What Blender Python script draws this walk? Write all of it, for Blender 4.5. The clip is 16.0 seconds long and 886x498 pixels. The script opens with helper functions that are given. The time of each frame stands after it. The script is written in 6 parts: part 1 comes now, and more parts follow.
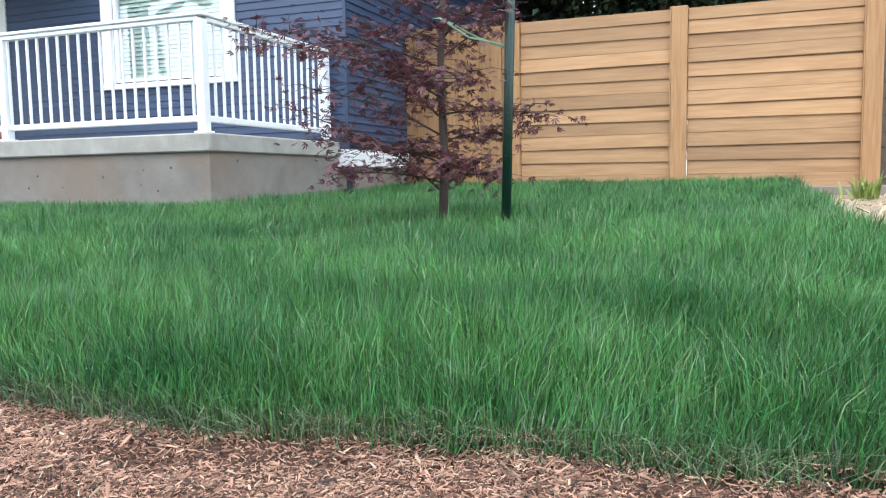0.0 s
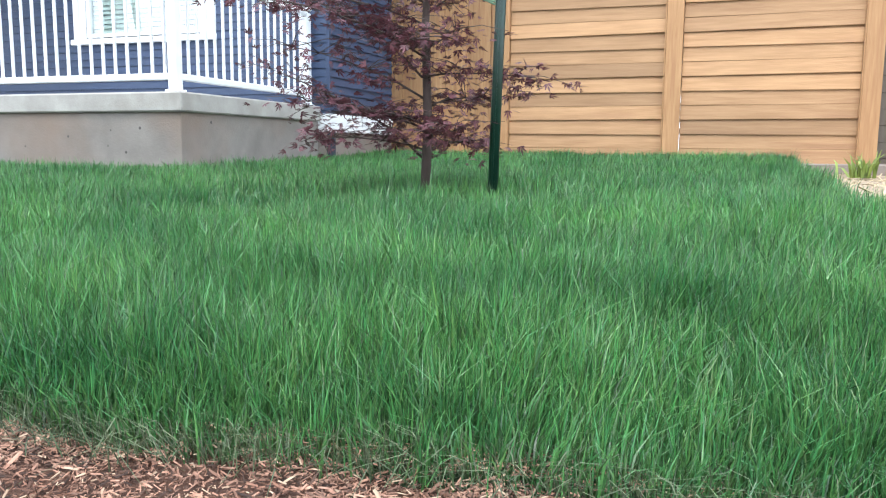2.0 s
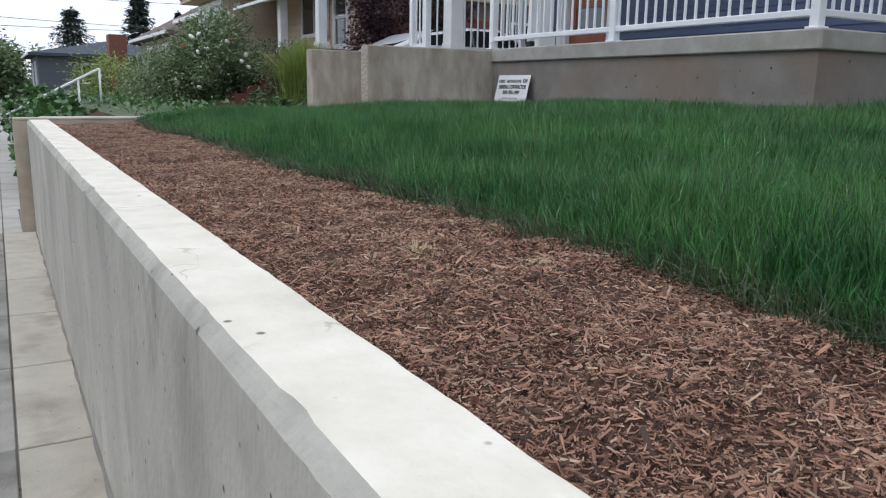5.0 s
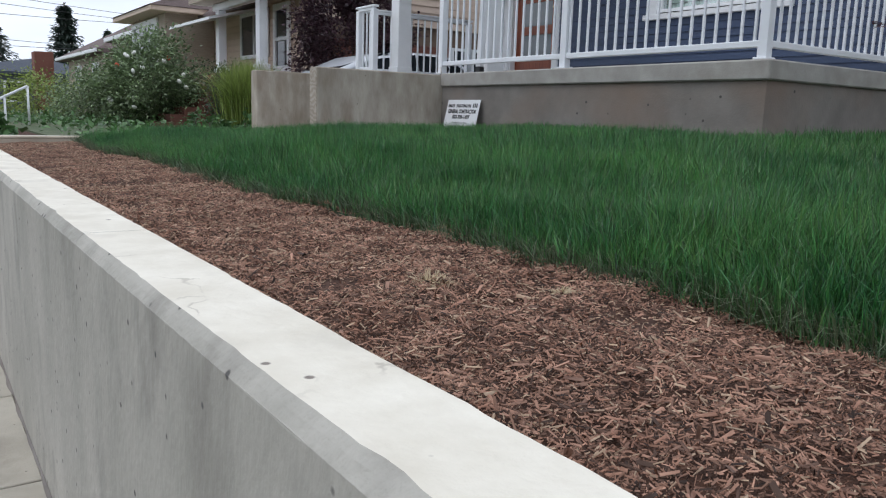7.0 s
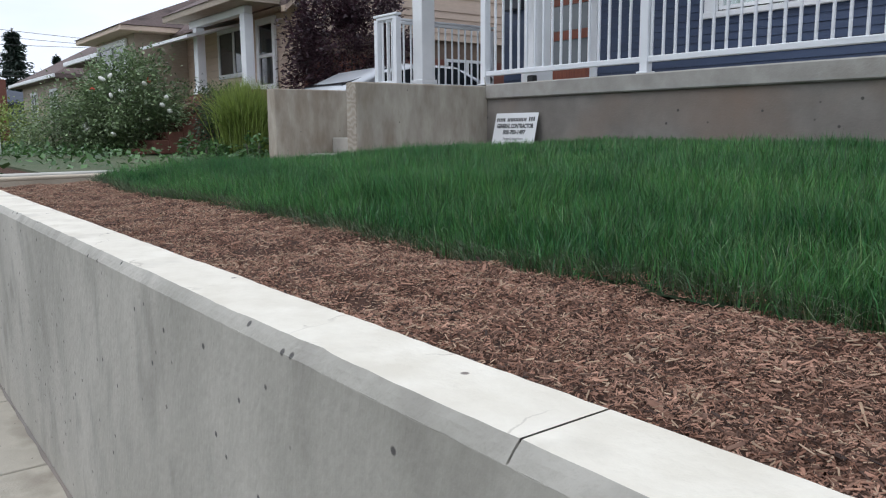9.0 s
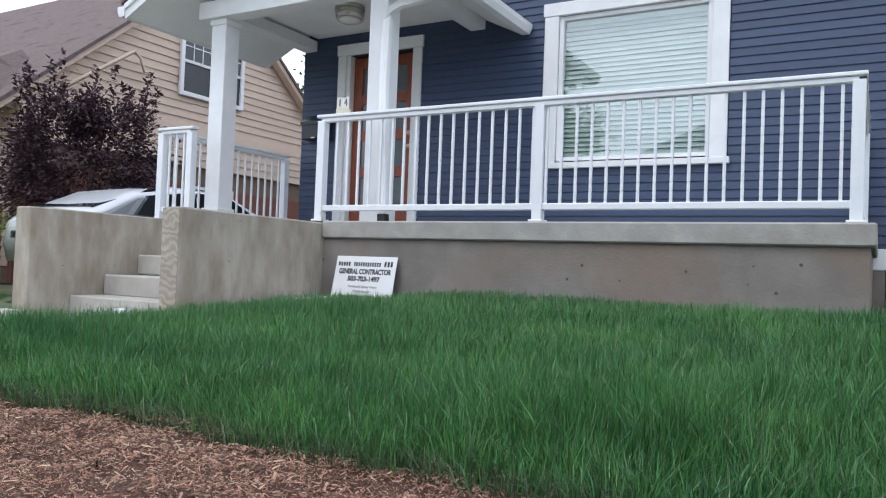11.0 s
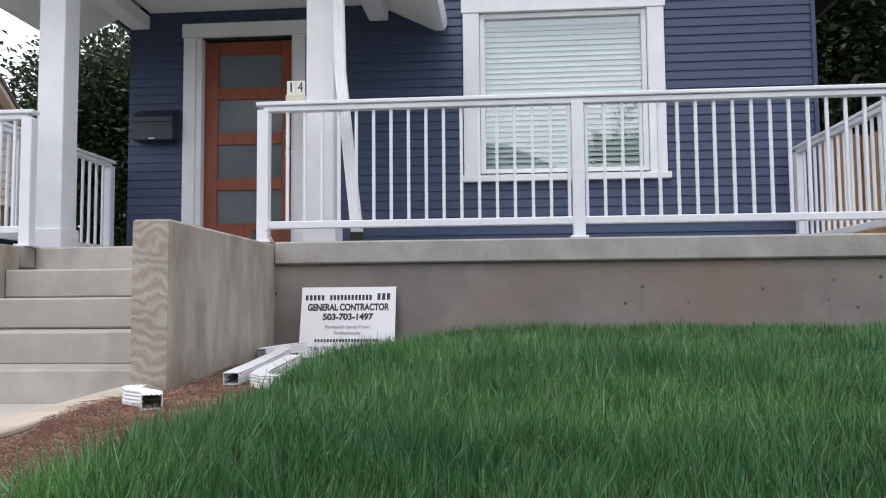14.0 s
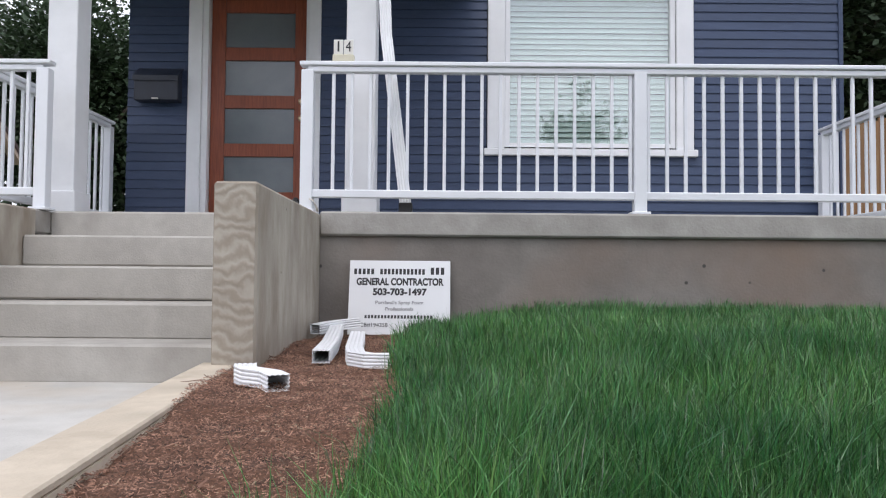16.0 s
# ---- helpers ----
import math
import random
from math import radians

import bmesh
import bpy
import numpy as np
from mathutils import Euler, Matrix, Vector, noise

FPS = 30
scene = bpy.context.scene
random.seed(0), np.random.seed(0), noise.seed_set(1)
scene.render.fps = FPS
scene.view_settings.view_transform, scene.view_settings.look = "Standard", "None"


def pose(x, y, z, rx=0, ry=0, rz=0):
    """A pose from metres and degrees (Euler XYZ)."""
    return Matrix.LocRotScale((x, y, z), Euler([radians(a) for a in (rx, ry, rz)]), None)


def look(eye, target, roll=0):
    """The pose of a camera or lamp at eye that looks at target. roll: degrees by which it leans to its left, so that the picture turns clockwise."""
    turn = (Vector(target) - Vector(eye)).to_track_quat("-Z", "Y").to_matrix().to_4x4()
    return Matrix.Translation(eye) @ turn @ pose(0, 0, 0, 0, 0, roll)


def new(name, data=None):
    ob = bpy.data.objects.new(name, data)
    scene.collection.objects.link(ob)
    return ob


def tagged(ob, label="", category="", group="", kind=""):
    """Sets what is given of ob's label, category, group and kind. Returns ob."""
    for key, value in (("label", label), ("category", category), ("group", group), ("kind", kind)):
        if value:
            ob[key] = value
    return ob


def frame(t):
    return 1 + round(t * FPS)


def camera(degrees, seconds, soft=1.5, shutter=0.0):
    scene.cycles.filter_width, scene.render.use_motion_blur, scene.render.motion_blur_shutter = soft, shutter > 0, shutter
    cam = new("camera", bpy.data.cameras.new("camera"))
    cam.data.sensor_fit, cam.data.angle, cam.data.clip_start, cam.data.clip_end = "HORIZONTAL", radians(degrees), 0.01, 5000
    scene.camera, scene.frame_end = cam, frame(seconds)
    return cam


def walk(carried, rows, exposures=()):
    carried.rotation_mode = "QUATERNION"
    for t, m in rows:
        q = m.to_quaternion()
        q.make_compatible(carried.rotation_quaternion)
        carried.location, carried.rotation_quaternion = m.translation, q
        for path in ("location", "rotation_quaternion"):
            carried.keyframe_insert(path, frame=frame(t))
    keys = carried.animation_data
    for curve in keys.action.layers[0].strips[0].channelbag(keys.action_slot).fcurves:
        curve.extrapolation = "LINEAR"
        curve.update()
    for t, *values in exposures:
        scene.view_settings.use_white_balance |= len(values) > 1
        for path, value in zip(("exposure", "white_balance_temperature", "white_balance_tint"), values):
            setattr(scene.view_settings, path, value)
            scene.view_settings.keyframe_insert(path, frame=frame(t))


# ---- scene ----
cam = camera(59.7, 16.0, soft=1.15)
PATH = [
    (0, (0.572, -0.117, 1.524), (-0.135, 1.745, 1.342), -0.9),
    (0.5, (0.475, -0.032, 1.529), (-0.247, 1.818, 1.297), 0.2),
    (1, (0.463, 0.013, 1.529), (-0.292, 1.851, 1.301), 1.9),
    (1.5, (0.486, 0.097, 1.515), (-0.234, 1.946, 1.266), 0.7),
    (2, (0.492, 0.141, 1.514), (-0.174, 2.009, 1.254), 0.5),
    (2.5, (0.478, 0.02, 1.53), (-0.245, 1.871, 1.298), -0.3),
    (2.9, (0.444, -0.003, 1.534), (-0.559, 1.711, 1.298), 0.1),
    (3, (0.428, -0.022, 1.528), (-0.689, 1.617, 1.274), -0.6),
    (3.5, (0.331, -0.077, 1.479), (-1.152, 1.212, 1.104), -0.5),
    (4, (0.274, -0.097, 1.449), (-1.338, 1.007, 1.02), 1.7),
    (4.5, (0.264, -0.112, 1.445), (-1.402, 0.911, 1.022), 1.3),
    (5, (0.243, -0.113, 1.442), (-1.456, 0.862, 1.037), 1.0),
    (5.2, (0.252, -0.123, 1.447), (-1.46, 0.836, 1.059), 0.8),
    (7.5, (-0.124, -0.276, 1.426), (-1.731, 0.866, 1.091), 2.0),
    (8, (-0.449, -0.391, 1.432), (-2.147, 0.615, 1.103), 1.3),
    (10.3, (-2.732, -0.44, 1.485), (-3.99, 1.104, 1.296), -0.3),
    (10.5, (-2.945, -0.433, 1.48), (-4.214, 1.107, 1.353), 2.0),
    (11, (-3.434, -0.393, 1.533), (-4.419, 1.347, 1.585), 2.2),
    (11.5, (-3.962, -0.322, 1.604), (-4.762, 1.482, 1.93), 4.6),
    (12, (-4.49, -0.312, 1.617), (-5.087, 1.568, 1.942), 0.3),
    (12.5, (-5.049, -0.263, 1.556), (-5.596, 1.642, 1.828), 0.5),
    (13, (-5.476, -0.235, 1.506), (-5.845, 1.722, 1.695), -0.1),
    (13.5, (-5.884, -0.142, 1.493), (-6.168, 1.832, 1.644), 0.7),
    (14, (-6.291, 0.03, 1.515), (-6.448, 2.019, 1.651), -0.5),
    (14.5, (-6.634, 0.139, 1.52), (-6.663, 2.138, 1.589), 0.2),
    (15, (-6.896, 0.244, 1.523), (-6.948, 2.241, 1.629), -3.4),
    (15.5, (-7.017, 0.273, 1.527), (-6.982, 2.271, 1.623), -1.2),
    (16, (-7.052, 0.244, 1.503), (-7.055, 2.242, 1.581), 0.5),
]
walk(cam, [(t, look(eye, target, roll)) for t, eye, target, roll in PATH],
     [(0, 1.46, 6280, 6), (0.5, 1.62, 6280, 6), (1.5, 1.7, 6300, 7), (2.5, 1.65, 6300, 8), (3.0, 1.56, 6300, 9), (3.5, 1.46, 6250, 9), (4.0, 0.64, 6300, 10), (4.5, 0.24, 6350, 10), (5.2, 0.06, 6350, 10), (8, 0.0, 6350, 10),
      (10.5, 0.43, 6350, 10), (11, 0.57, 6250, 10), (11.5, 0.62, 6300, 11), (12, 0.34, 6650, 14), (13, 0.40, 6850, 16), (14, 0.45, 6650, 15), (16, 0.45, 6600, 14)])

# ---- world and sun: a bright overcast day ----
world = bpy.data.worlds.new("sky")
scene.world = world
world.use_nodes = True
wn, wl = world.node_tree.nodes, world.node_tree.links
wn.clear()
sky = wn.new("ShaderNodeTexSky")
sky.sky_type, sky.sun_disc = "NISHITA", False
sky.sun_elevation, sky.sun_rotation = radians(58), radians(200)
sky_level = wn.new("ShaderNodeVectorMath")
sky_level.operation = "SCALE"
sky_level.inputs["Scale"].default_value = 0.10
cloud_co = wn.new("ShaderNodeTexCoord")
cloud_map = wn.new("ShaderNodeMapping")
cloud_map.inputs["Scale"].default_value = (1.0, 1.0, 3.5)
cloud_noise = wn.new("ShaderNodeTexNoise")
cloud_noise.inputs["Scale"].default_value, cloud_noise.inputs["Detail"].default_value = 1.7, 6
cloud_ramp = wn.new("ShaderNodeValToRGB")
cloud_ramp.color_ramp.elements[0].position, cloud_ramp.color_ramp.elements[1].position = 0.32, 0.66
cloud_ramp.color_ramp.elements[0].color = (0.83, 0.91, 1.07, 1)
cloud_ramp.color_ramp.elements[1].color = (1.26, 1.32, 1.44, 1)
cloud_mix = wn.new("ShaderNodeMix")
cloud_mix.data_type = "RGBA"
cloud_mix.inputs["Factor"].default_value = 0.86
background = wn.new("ShaderNodeBackground")
background.inputs["Strength"].default_value = 1.0
wout = wn.new("ShaderNodeOutputWorld")
wl.new(sky.outputs[0], sky_level.inputs[0])
wl.new(cloud_co.outputs["Generated"], cloud_map.inputs[0])
wl.new(cloud_map.outputs[0], cloud_noise.inputs["Vector"])
wl.new(cloud_noise.outputs["Fac"], cloud_ramp.inputs[0])
wl.new(sky_level.outputs[0], cloud_mix.inputs["A"])
wl.new(cloud_ramp.outputs[0], cloud_mix.inputs["B"])
wl.new(cloud_mix.outputs["Result"], background.inputs["Color"])
wl.new(background.outputs[0], wout.inputs[0])
sun = new("sun", bpy.data.lights.new("sun", "SUN"))
sun.data.energy, sun.data.angle, sun.data.color = 0.7, radians(25), (1.0, 0.97, 0.93)
sun.matrix_world = look((-6, -22, 40), (0, 0, 0))

# ---- materials ----
def mat(name, a, b, rough=0.7, scale=6.0, detail=5, bump=0.15, bump_scale=60.0, metal=0.0, vary=0.0, island=0.0, stretch=(1, 1, 1), stain=None, stain_scale=1.2, stain_at=(0.55, 0.75), spec=0.5, spots=None, spot_scale=9.0, spot_size=0.06, trans=0.0, cracks=None, hue=0.0):
    """Two tones mixed by a noise, with stains at a larger scale, fine relief and per-piece variation."""
    m = bpy.data.materials.new(name)
    m.use_nodes = True
    n, l = m.node_tree.nodes, m.node_tree.links
    bsdf = n["Principled BSDF"]
    bsdf.inputs["Roughness"].default_value, bsdf.inputs["Metallic"].default_value = rough, metal
    bsdf.inputs["Specular IOR Level"].default_value = spec
    co = n.new("ShaderNodeTexCoord")
    mp = n.new("ShaderNodeMapping")
    mp.inputs["Scale"].default_value = stretch
    l.new(co.outputs["Object"], mp.inputs[0])
    info = n.new("ShaderNodeObjectInfo")
    if vary:
        shift = n.new("ShaderNodeVectorMath")
        shift.operation = "SCALE"
        shift.inputs[0].default_value = (37, 53, 71)
        l.new(info.outputs["Random"], shift.inputs["Scale"])
        l.new(shift.outputs[0], mp.inputs["Location"])
    nz = n.new("ShaderNodeTexNoise")
    nz.inputs["Scale"].default_value, nz.inputs["Detail"].default_value, nz.inputs["Roughness"].default_value = scale, detail, 0.6
    l.new(mp.outputs[0], nz.inputs["Vector"])
    ramp = n.new("ShaderNodeValToRGB")
    ramp.color_ramp.elements[0].position, ramp.color_ramp.elements[1].position = 0.34, 0.68
    ramp.color_ramp.elements[0].color, ramp.color_ramp.elements[1].color = (*a, 1), (*b, 1)
    l.new(nz.outputs["Fac"], ramp.inputs[0])
    colour = ramp.outputs[0]
    if stain:
        n2 = n.new("ShaderNodeTexNoise")
        n2.inputs["Scale"].default_value, n2.inputs["Detail"].default_value = stain_scale, 7
        l.new(mp.outputs[0], n2.inputs["Vector"])
        r2 = n.new("ShaderNodeMapRange")
        r2.inputs["From Min"].default_value, r2.inputs["From Max"].default_value = stain_at
        l.new(n2.outputs["Fac"], r2.inputs["Value"])
        mx = n.new("ShaderNodeMix")
        mx.data_type = "RGBA"
        mx.inputs["B"].default_value = (*stain, 1)
        l.new(r2.outputs[0], mx.inputs["Factor"])
        l.new(colour, mx.inputs["A"])
        colour = mx.outputs["Result"]
    if spots:
        vo = n.new("ShaderNodeTexVoronoi")
        vo.inputs["Scale"].default_value = spot_scale
        l.new(co.outputs["Object"], vo.inputs["Vector"])
        r3 = n.new("ShaderNodeMapRange")
        r3.inputs["From Min"].default_value, r3.inputs["From Max"].default_value = spot_size, spot_size * 0.6
        l.new(vo.outputs["Distance"], r3.inputs["Value"])
        m3 = n.new("ShaderNodeMix")
        m3.data_type = "RGBA"
        m3.inputs["B"].default_value = (*spots, 1)
        l.new(r3.outputs[0], m3.inputs["Factor"])
        l.new(colour, m3.inputs["A"])
        colour = m3.outputs["Result"]
    if cracks:
        bend = n.new("ShaderNodeTexNoise")
        bend.inputs["Scale"].default_value, bend.inputs["Detail"].default_value = 5.0, 6
        l.new(co.outputs["Object"], bend.inputs["Vector"])
        warp = n.new("ShaderNodeMix")
        warp.data_type = "VECTOR"
        warp.inputs["Factor"].default_value = 0.22
        l.new(co.outputs["Object"], warp.inputs["A"])
        l.new(bend.outputs["Color"], warp.inputs["B"])
        cell = n.new("ShaderNodeTexVoronoi")
        cell.feature = "DISTANCE_TO_EDGE"
        cell.inputs["Scale"].default_value = 3.2
        l.new(warp.outputs["Result"], cell.inputs["Vector"])
        line = n.new("ShaderNodeMapRange")
        line.inputs["From Min"].default_value, line.inputs["From Max"].default_value = 0.011, 0.002
        l.new(cell.outputs["Distance"], line.inputs["Value"])
        part_of = n.new("ShaderNodeMapRange")
        part_of.inputs["From Min"].default_value, part_of.inputs["From Max"].default_value = 0.5, 0.62
        l.new(bend.outputs["Fac"], part_of.inputs["Value"])
        both = n.new("ShaderNodeMath")
        both.operation = "MULTIPLY"
        l.new(line.outputs[0], both.inputs[0])
        l.new(part_of.outputs[0], both.inputs[1])
        m5 = n.new("ShaderNodeMix")
        m5.data_type = "RGBA"
        m5.inputs["B"].default_value = (*cracks, 1)
        l.new(both.outputs[0], m5.inputs["Factor"])
        l.new(colour, m5.inputs["A"])
        colour = m5.outputs["Result"]
    if vary or island:
        hsv = n.new("ShaderNodeHueSaturation")
        mr = n.new("ShaderNodeMapRange")
        w = vary or island
        mr.inputs["To Min"].default_value, mr.inputs["To Max"].default_value = 1 - w, 1 + w
        if island:
            geo = n.new("ShaderNodeNewGeometry")
            l.new(geo.outputs["Random Per Island"], mr.inputs["Value"])
        else:
            l.new(info.outputs["Random"], mr.inputs["Value"])
        l.new(mr.outputs[0], hsv.inputs["Value"])
        if hue:
            turn = n.new("ShaderNodeMath")
            turn.operation, turn.inputs[1].default_value = "MULTIPLY", 23.7
            turn2 = n.new("ShaderNodeMath")
            turn2.operation = "FRACT"
            hr = n.new("ShaderNodeMapRange")
            hr.inputs["To Min"].default_value, hr.inputs["To Max"].default_value = 0.5 - hue, 0.5 + 0.4 * hue
            l.new(geo.outputs["Random Per Island"], turn.inputs[0])
            l.new(turn.outputs[0], turn2.inputs[0])
            l.new(turn2.outputs[0], hr.inputs["Value"])
            l.new(hr.outputs[0], hsv.inputs["Hue"])
        l.new(colour, hsv.inputs["Color"])
        colour = hsv.outputs[0]
    l.new(colour, bsdf.inputs["Base Color"])
    if bump:
        n4 = n.new("ShaderNodeTexNoise")
        n4.inputs["Scale"].default_value, n4.inputs["Detail"].default_value = bump_scale, 4
        l.new(mp.outputs[0], n4.inputs["Vector"])
        bp = n.new("ShaderNodeBump")
        bp.inputs["Strength"].default_value, bp.inputs["Distance"].default_value = bump, 0.01
        l.new(n4.outputs["Fac"], bp.inputs["Height"])
        l.new(bp.outputs[0], bsdf.inputs["Normal"])
    if trans:
        tr = n.new("ShaderNodeBsdfTranslucent")
        l.new(colour, tr.inputs["Color"])
        ms = n.new("ShaderNodeMixShader")
        ms.inputs[0].default_value = trans
        l.new(bsdf.outputs[0], ms.inputs[1])
        l.new(tr.outputs[0], ms.inputs[2])
        l.new(ms.outputs[0], n["Material Output"].inputs[0])
    return m


M_CONC = mat("pale_cast_concrete", (0.50, 0.48, 0.43), (0.62, 0.60, 0.55), 0.85, 5, bump=0.25, bump_scale=90, stain=(0.40, 0.39, 0.36), stain_scale=2.5, spots=(0.2, 0.19, 0.17), spot_scale=7, spot_size=0.05)
# wall top paler than its face, with the light it catches in the colour
M_WALLTOP = mat("troweled_lit_concrete", (0.69, 0.64, 0.535), (0.82, 0.775, 0.67), 0.85, 7, bump=0.32, bump_scale=45, stain=(0.53, 0.49, 0.41), stain_scale=4, stain_at=(0.56, 0.8), spots=(0.22, 0.19, 0.16), spot_scale=9, spot_size=0.07, cracks=(0.50, 0.455, 0.38))
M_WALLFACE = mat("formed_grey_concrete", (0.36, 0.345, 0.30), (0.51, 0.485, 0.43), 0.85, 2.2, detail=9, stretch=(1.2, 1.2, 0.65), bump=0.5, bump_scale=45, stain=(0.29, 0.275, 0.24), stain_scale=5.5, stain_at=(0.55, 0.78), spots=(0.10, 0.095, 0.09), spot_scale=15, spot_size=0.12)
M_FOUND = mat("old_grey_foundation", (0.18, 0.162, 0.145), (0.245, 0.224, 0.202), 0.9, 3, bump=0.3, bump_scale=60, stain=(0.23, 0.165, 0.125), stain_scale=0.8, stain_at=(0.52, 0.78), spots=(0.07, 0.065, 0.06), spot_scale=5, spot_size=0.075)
M_SLAB = mat("porch_slab_concrete", (0.30, 0.285, 0.26), (0.40, 0.385, 0.355), 0.88, 4, bump=0.25, bump_scale=60, stain=(0.25, 0.23, 0.2), stain_scale=2.5)
M_KERB = mat("tan_weathered_concrete", (0.46, 0.39, 0.30), (0.60, 0.52, 0.41), 0.9, 6, bump=0.3, bump_scale=70, stain=(0.34, 0.29, 0.22), stain_scale=3)
M_STEP = mat("new_step_concrete", (0.385, 0.365, 0.33), (0.465, 0.445, 0.405), 0.85, 6, bump=0.2, bump_scale=90, stain=(0.33, 0.31, 0.28), stain_scale=2.5)
M_FLAT = mat("pale_walkway_concrete", (0.46, 0.445, 0.41), (0.58, 0.565, 0.525), 0.85, 3, bump=0.25, bump_scale=80, stain=(0.50, 0.44, 0.36), stain_scale=1.4, spots=(0.3, 0.27, 0.23), spot_scale=11, spot_size=0.05)
M_CHEEK = mat("board_formed_concrete", (0.29, 0.25, 0.20), (0.44, 0.40, 0.335), 0.9, 4, bump=0.35, bump_scale=40, stretch=(1.6, 1.6, 0.6), stain=(0.23, 0.18, 0.13), stain_scale=3.5, stain_at=(0.5, 0.78), spots=(0.13, 0.11, 0.09), spot_scale=6, spot_size=0.045)
M_WALK = mat("sidewalk_concrete", (0.41, 0.375, 0.31), (0.52, 0.48, 0.40), 0.9, 4, bump=0.3, bump_scale=80, vary=0.09, stain=(0.29, 0.255, 0.205), stain_scale=3.5, spots=(0.17, 0.15, 0.13), spot_scale=14, spot_size=0.07)
M_WALKOLD = mat("weathered_sidewalk", (0.22, 0.21, 0.185), (0.37, 0.355, 0.315), 0.9, 2.5, bump=0.4, bump_scale=70, vary=0.14, stain=(0.13, 0.12, 0.10), stain_scale=3, stain_at=(0.5, 0.7), spots=(0.09, 0.085, 0.08), spot_scale=9, spot_size=0.1)
M_NAVY = mat("navy_painted_siding", (0.031, 0.051, 0.105), (0.041, 0.065, 0.127), 0.5, 8, bump=0.12, bump_scale=30, stretch=(1, 6, 6), vary=0.07)
M_NAVYBACK = mat("navy_wall_sheathing", (0.022, 0.028, 0.045), (0.03, 0.036, 0.055), 0.8)
M_WHITE = mat("white_painted_trim", (0.76, 0.77, 0.78), (0.84, 0.85, 0.86), 0.45, 3, bump=0.05, bump_scale=40)
M_VINYL = mat("white_rail_vinyl", (0.74, 0.76, 0.79), (0.80, 0.82, 0.85), 0.35, 3, bump=0.03)
M_SOFFIT = mat("white_soffit_paint", (0.80, 0.80, 0.79), (0.87, 0.87, 0.86), 0.6, 3, bump=0.05)
M_DOOR = mat("stained_red_brown_wood", (0.20, 0.045, 0.018), (0.30, 0.075, 0.03), 0.4, 5, stretch=(14, 14, 1.2), bump=0.1, bump_scale=20)
M_FROST = mat("frosted_door_glass", (0.11, 0.13, 0.14), (0.15, 0.17, 0.18), 0.14, 2, bump=0.02, spec=0.8)
M_BRASS = mat("brushed_brass", (0.6, 0.45, 0.28), (0.7, 0.55, 0.38), 0.3, metal=1.0)
M_NICKEL = mat("brushed_nickel", (0.5, 0.47, 0.43), (0.6, 0.57, 0.52), 0.32, metal=1.0)
M_BLACK = mat("black_rubber", (0.012, 0.012, 0.013), (0.02, 0.02, 0.022), 0.5)
M_MAIL = mat("dark_painted_steel", (0.018, 0.022, 0.034), (0.024, 0.03, 0.045), 0.4)
M_BLIND = mat("ivory_blind_slat", (0.57, 0.66, 0.62), (0.63, 0.72, 0.68), 0.5, 3, vary=0.05)
M_ROOM = mat("dim_room", (0.16, 0.15, 0.13), (0.2, 0.19, 0.17), 0.9)
M_CEDAR = mat("new_cedar_boards", (0.33, 0.182, 0.084), (0.435, 0.255, 0.127), 0.65, 4, detail=6, stretch=(0.5, 5, 7), bump=0.25, bump_scale=22, vary=0.24, stain=(0.24, 0.115, 0.053), stain_scale=1.3, stain_at=(0.57, 0.80))
M_CEDARV = mat("new_cedar_uprights", (0.31, 0.16, 0.068), (0.42, 0.24, 0.112), 0.65, 4, stretch=(9, 5, 0.6), bump=0.2, bump_scale=22, vary=0.13, stain=(0.30, 0.145, 0.065), stain_scale=1.6, stain_at=(0.56, 0.76))
M_STAKE = mat("green_coated_stake", (0.004, 0.022, 0.015), (0.008, 0.034, 0.023), 0.35, 20)
M_TIE = mat("green_tie_tape", (0.20, 0.36, 0.24), (0.27, 0.43, 0.31), 0.5)
M_BARKM = mat("maple_bark", (0.045, 0.03, 0.026), (0.095, 0.066, 0.058), 0.85, 9, stretch=(1, 1, 0.3), bump=0.4)
M_MAPLE = mat("dark_red_maple_leaf", (0.090, 0.031, 0.042), (0.156, 0.054, 0.066), 0.5, 3, island=0.45, bump=0, trans=0.25)
M_PLUM = mat("dark_plum_leaf", (0.037, 0.019, 0.027), (0.085, 0.037, 0.051), 0.45, 2, island=0.5, bump=0, trans=0.15)
# brown soil set darker to carry the shade in the mulch's hollows
M_SOIL = mat("dark_brown_soil", (0.045, 0.021, 0.013), (0.12, 0.058, 0.036), 0.95, 40, bump=1.0, bump_scale=120)
M_FINE = mat("fine_red_brown_mulch", (0.085, 0.038, 0.021), (0.20, 0.098, 0.056), 0.95, 70, bump=1.0, bump_scale=160, stain=(0.055, 0.026, 0.016), stain_scale=7, stain_at=(0.55, 0.72))
M_CHIP = mat("red_brown_bark_chip", (0.150, 0.073, 0.047), (0.345, 0.200, 0.140), 0.85, 12, island=0.9, bump=0.3)
M_CHIPPALE = mat("pale_wood_chip", (0.35, 0.235, 0.155), (0.49, 0.36, 0.25), 0.85, 30, island=0.3, bump=0.2)
# turf soil coloured near-black green for the shade among the blades
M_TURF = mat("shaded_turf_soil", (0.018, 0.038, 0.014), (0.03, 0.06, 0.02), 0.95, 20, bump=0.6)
M_GRASS = mat("fresh_lawn_blade", (0.032, 0.134, 0.043), (0.088, 0.258, 0.072), 0.30, 1.6, island=0.7, bump=0, trans=0.3, spec=0.7, hue=0.045)
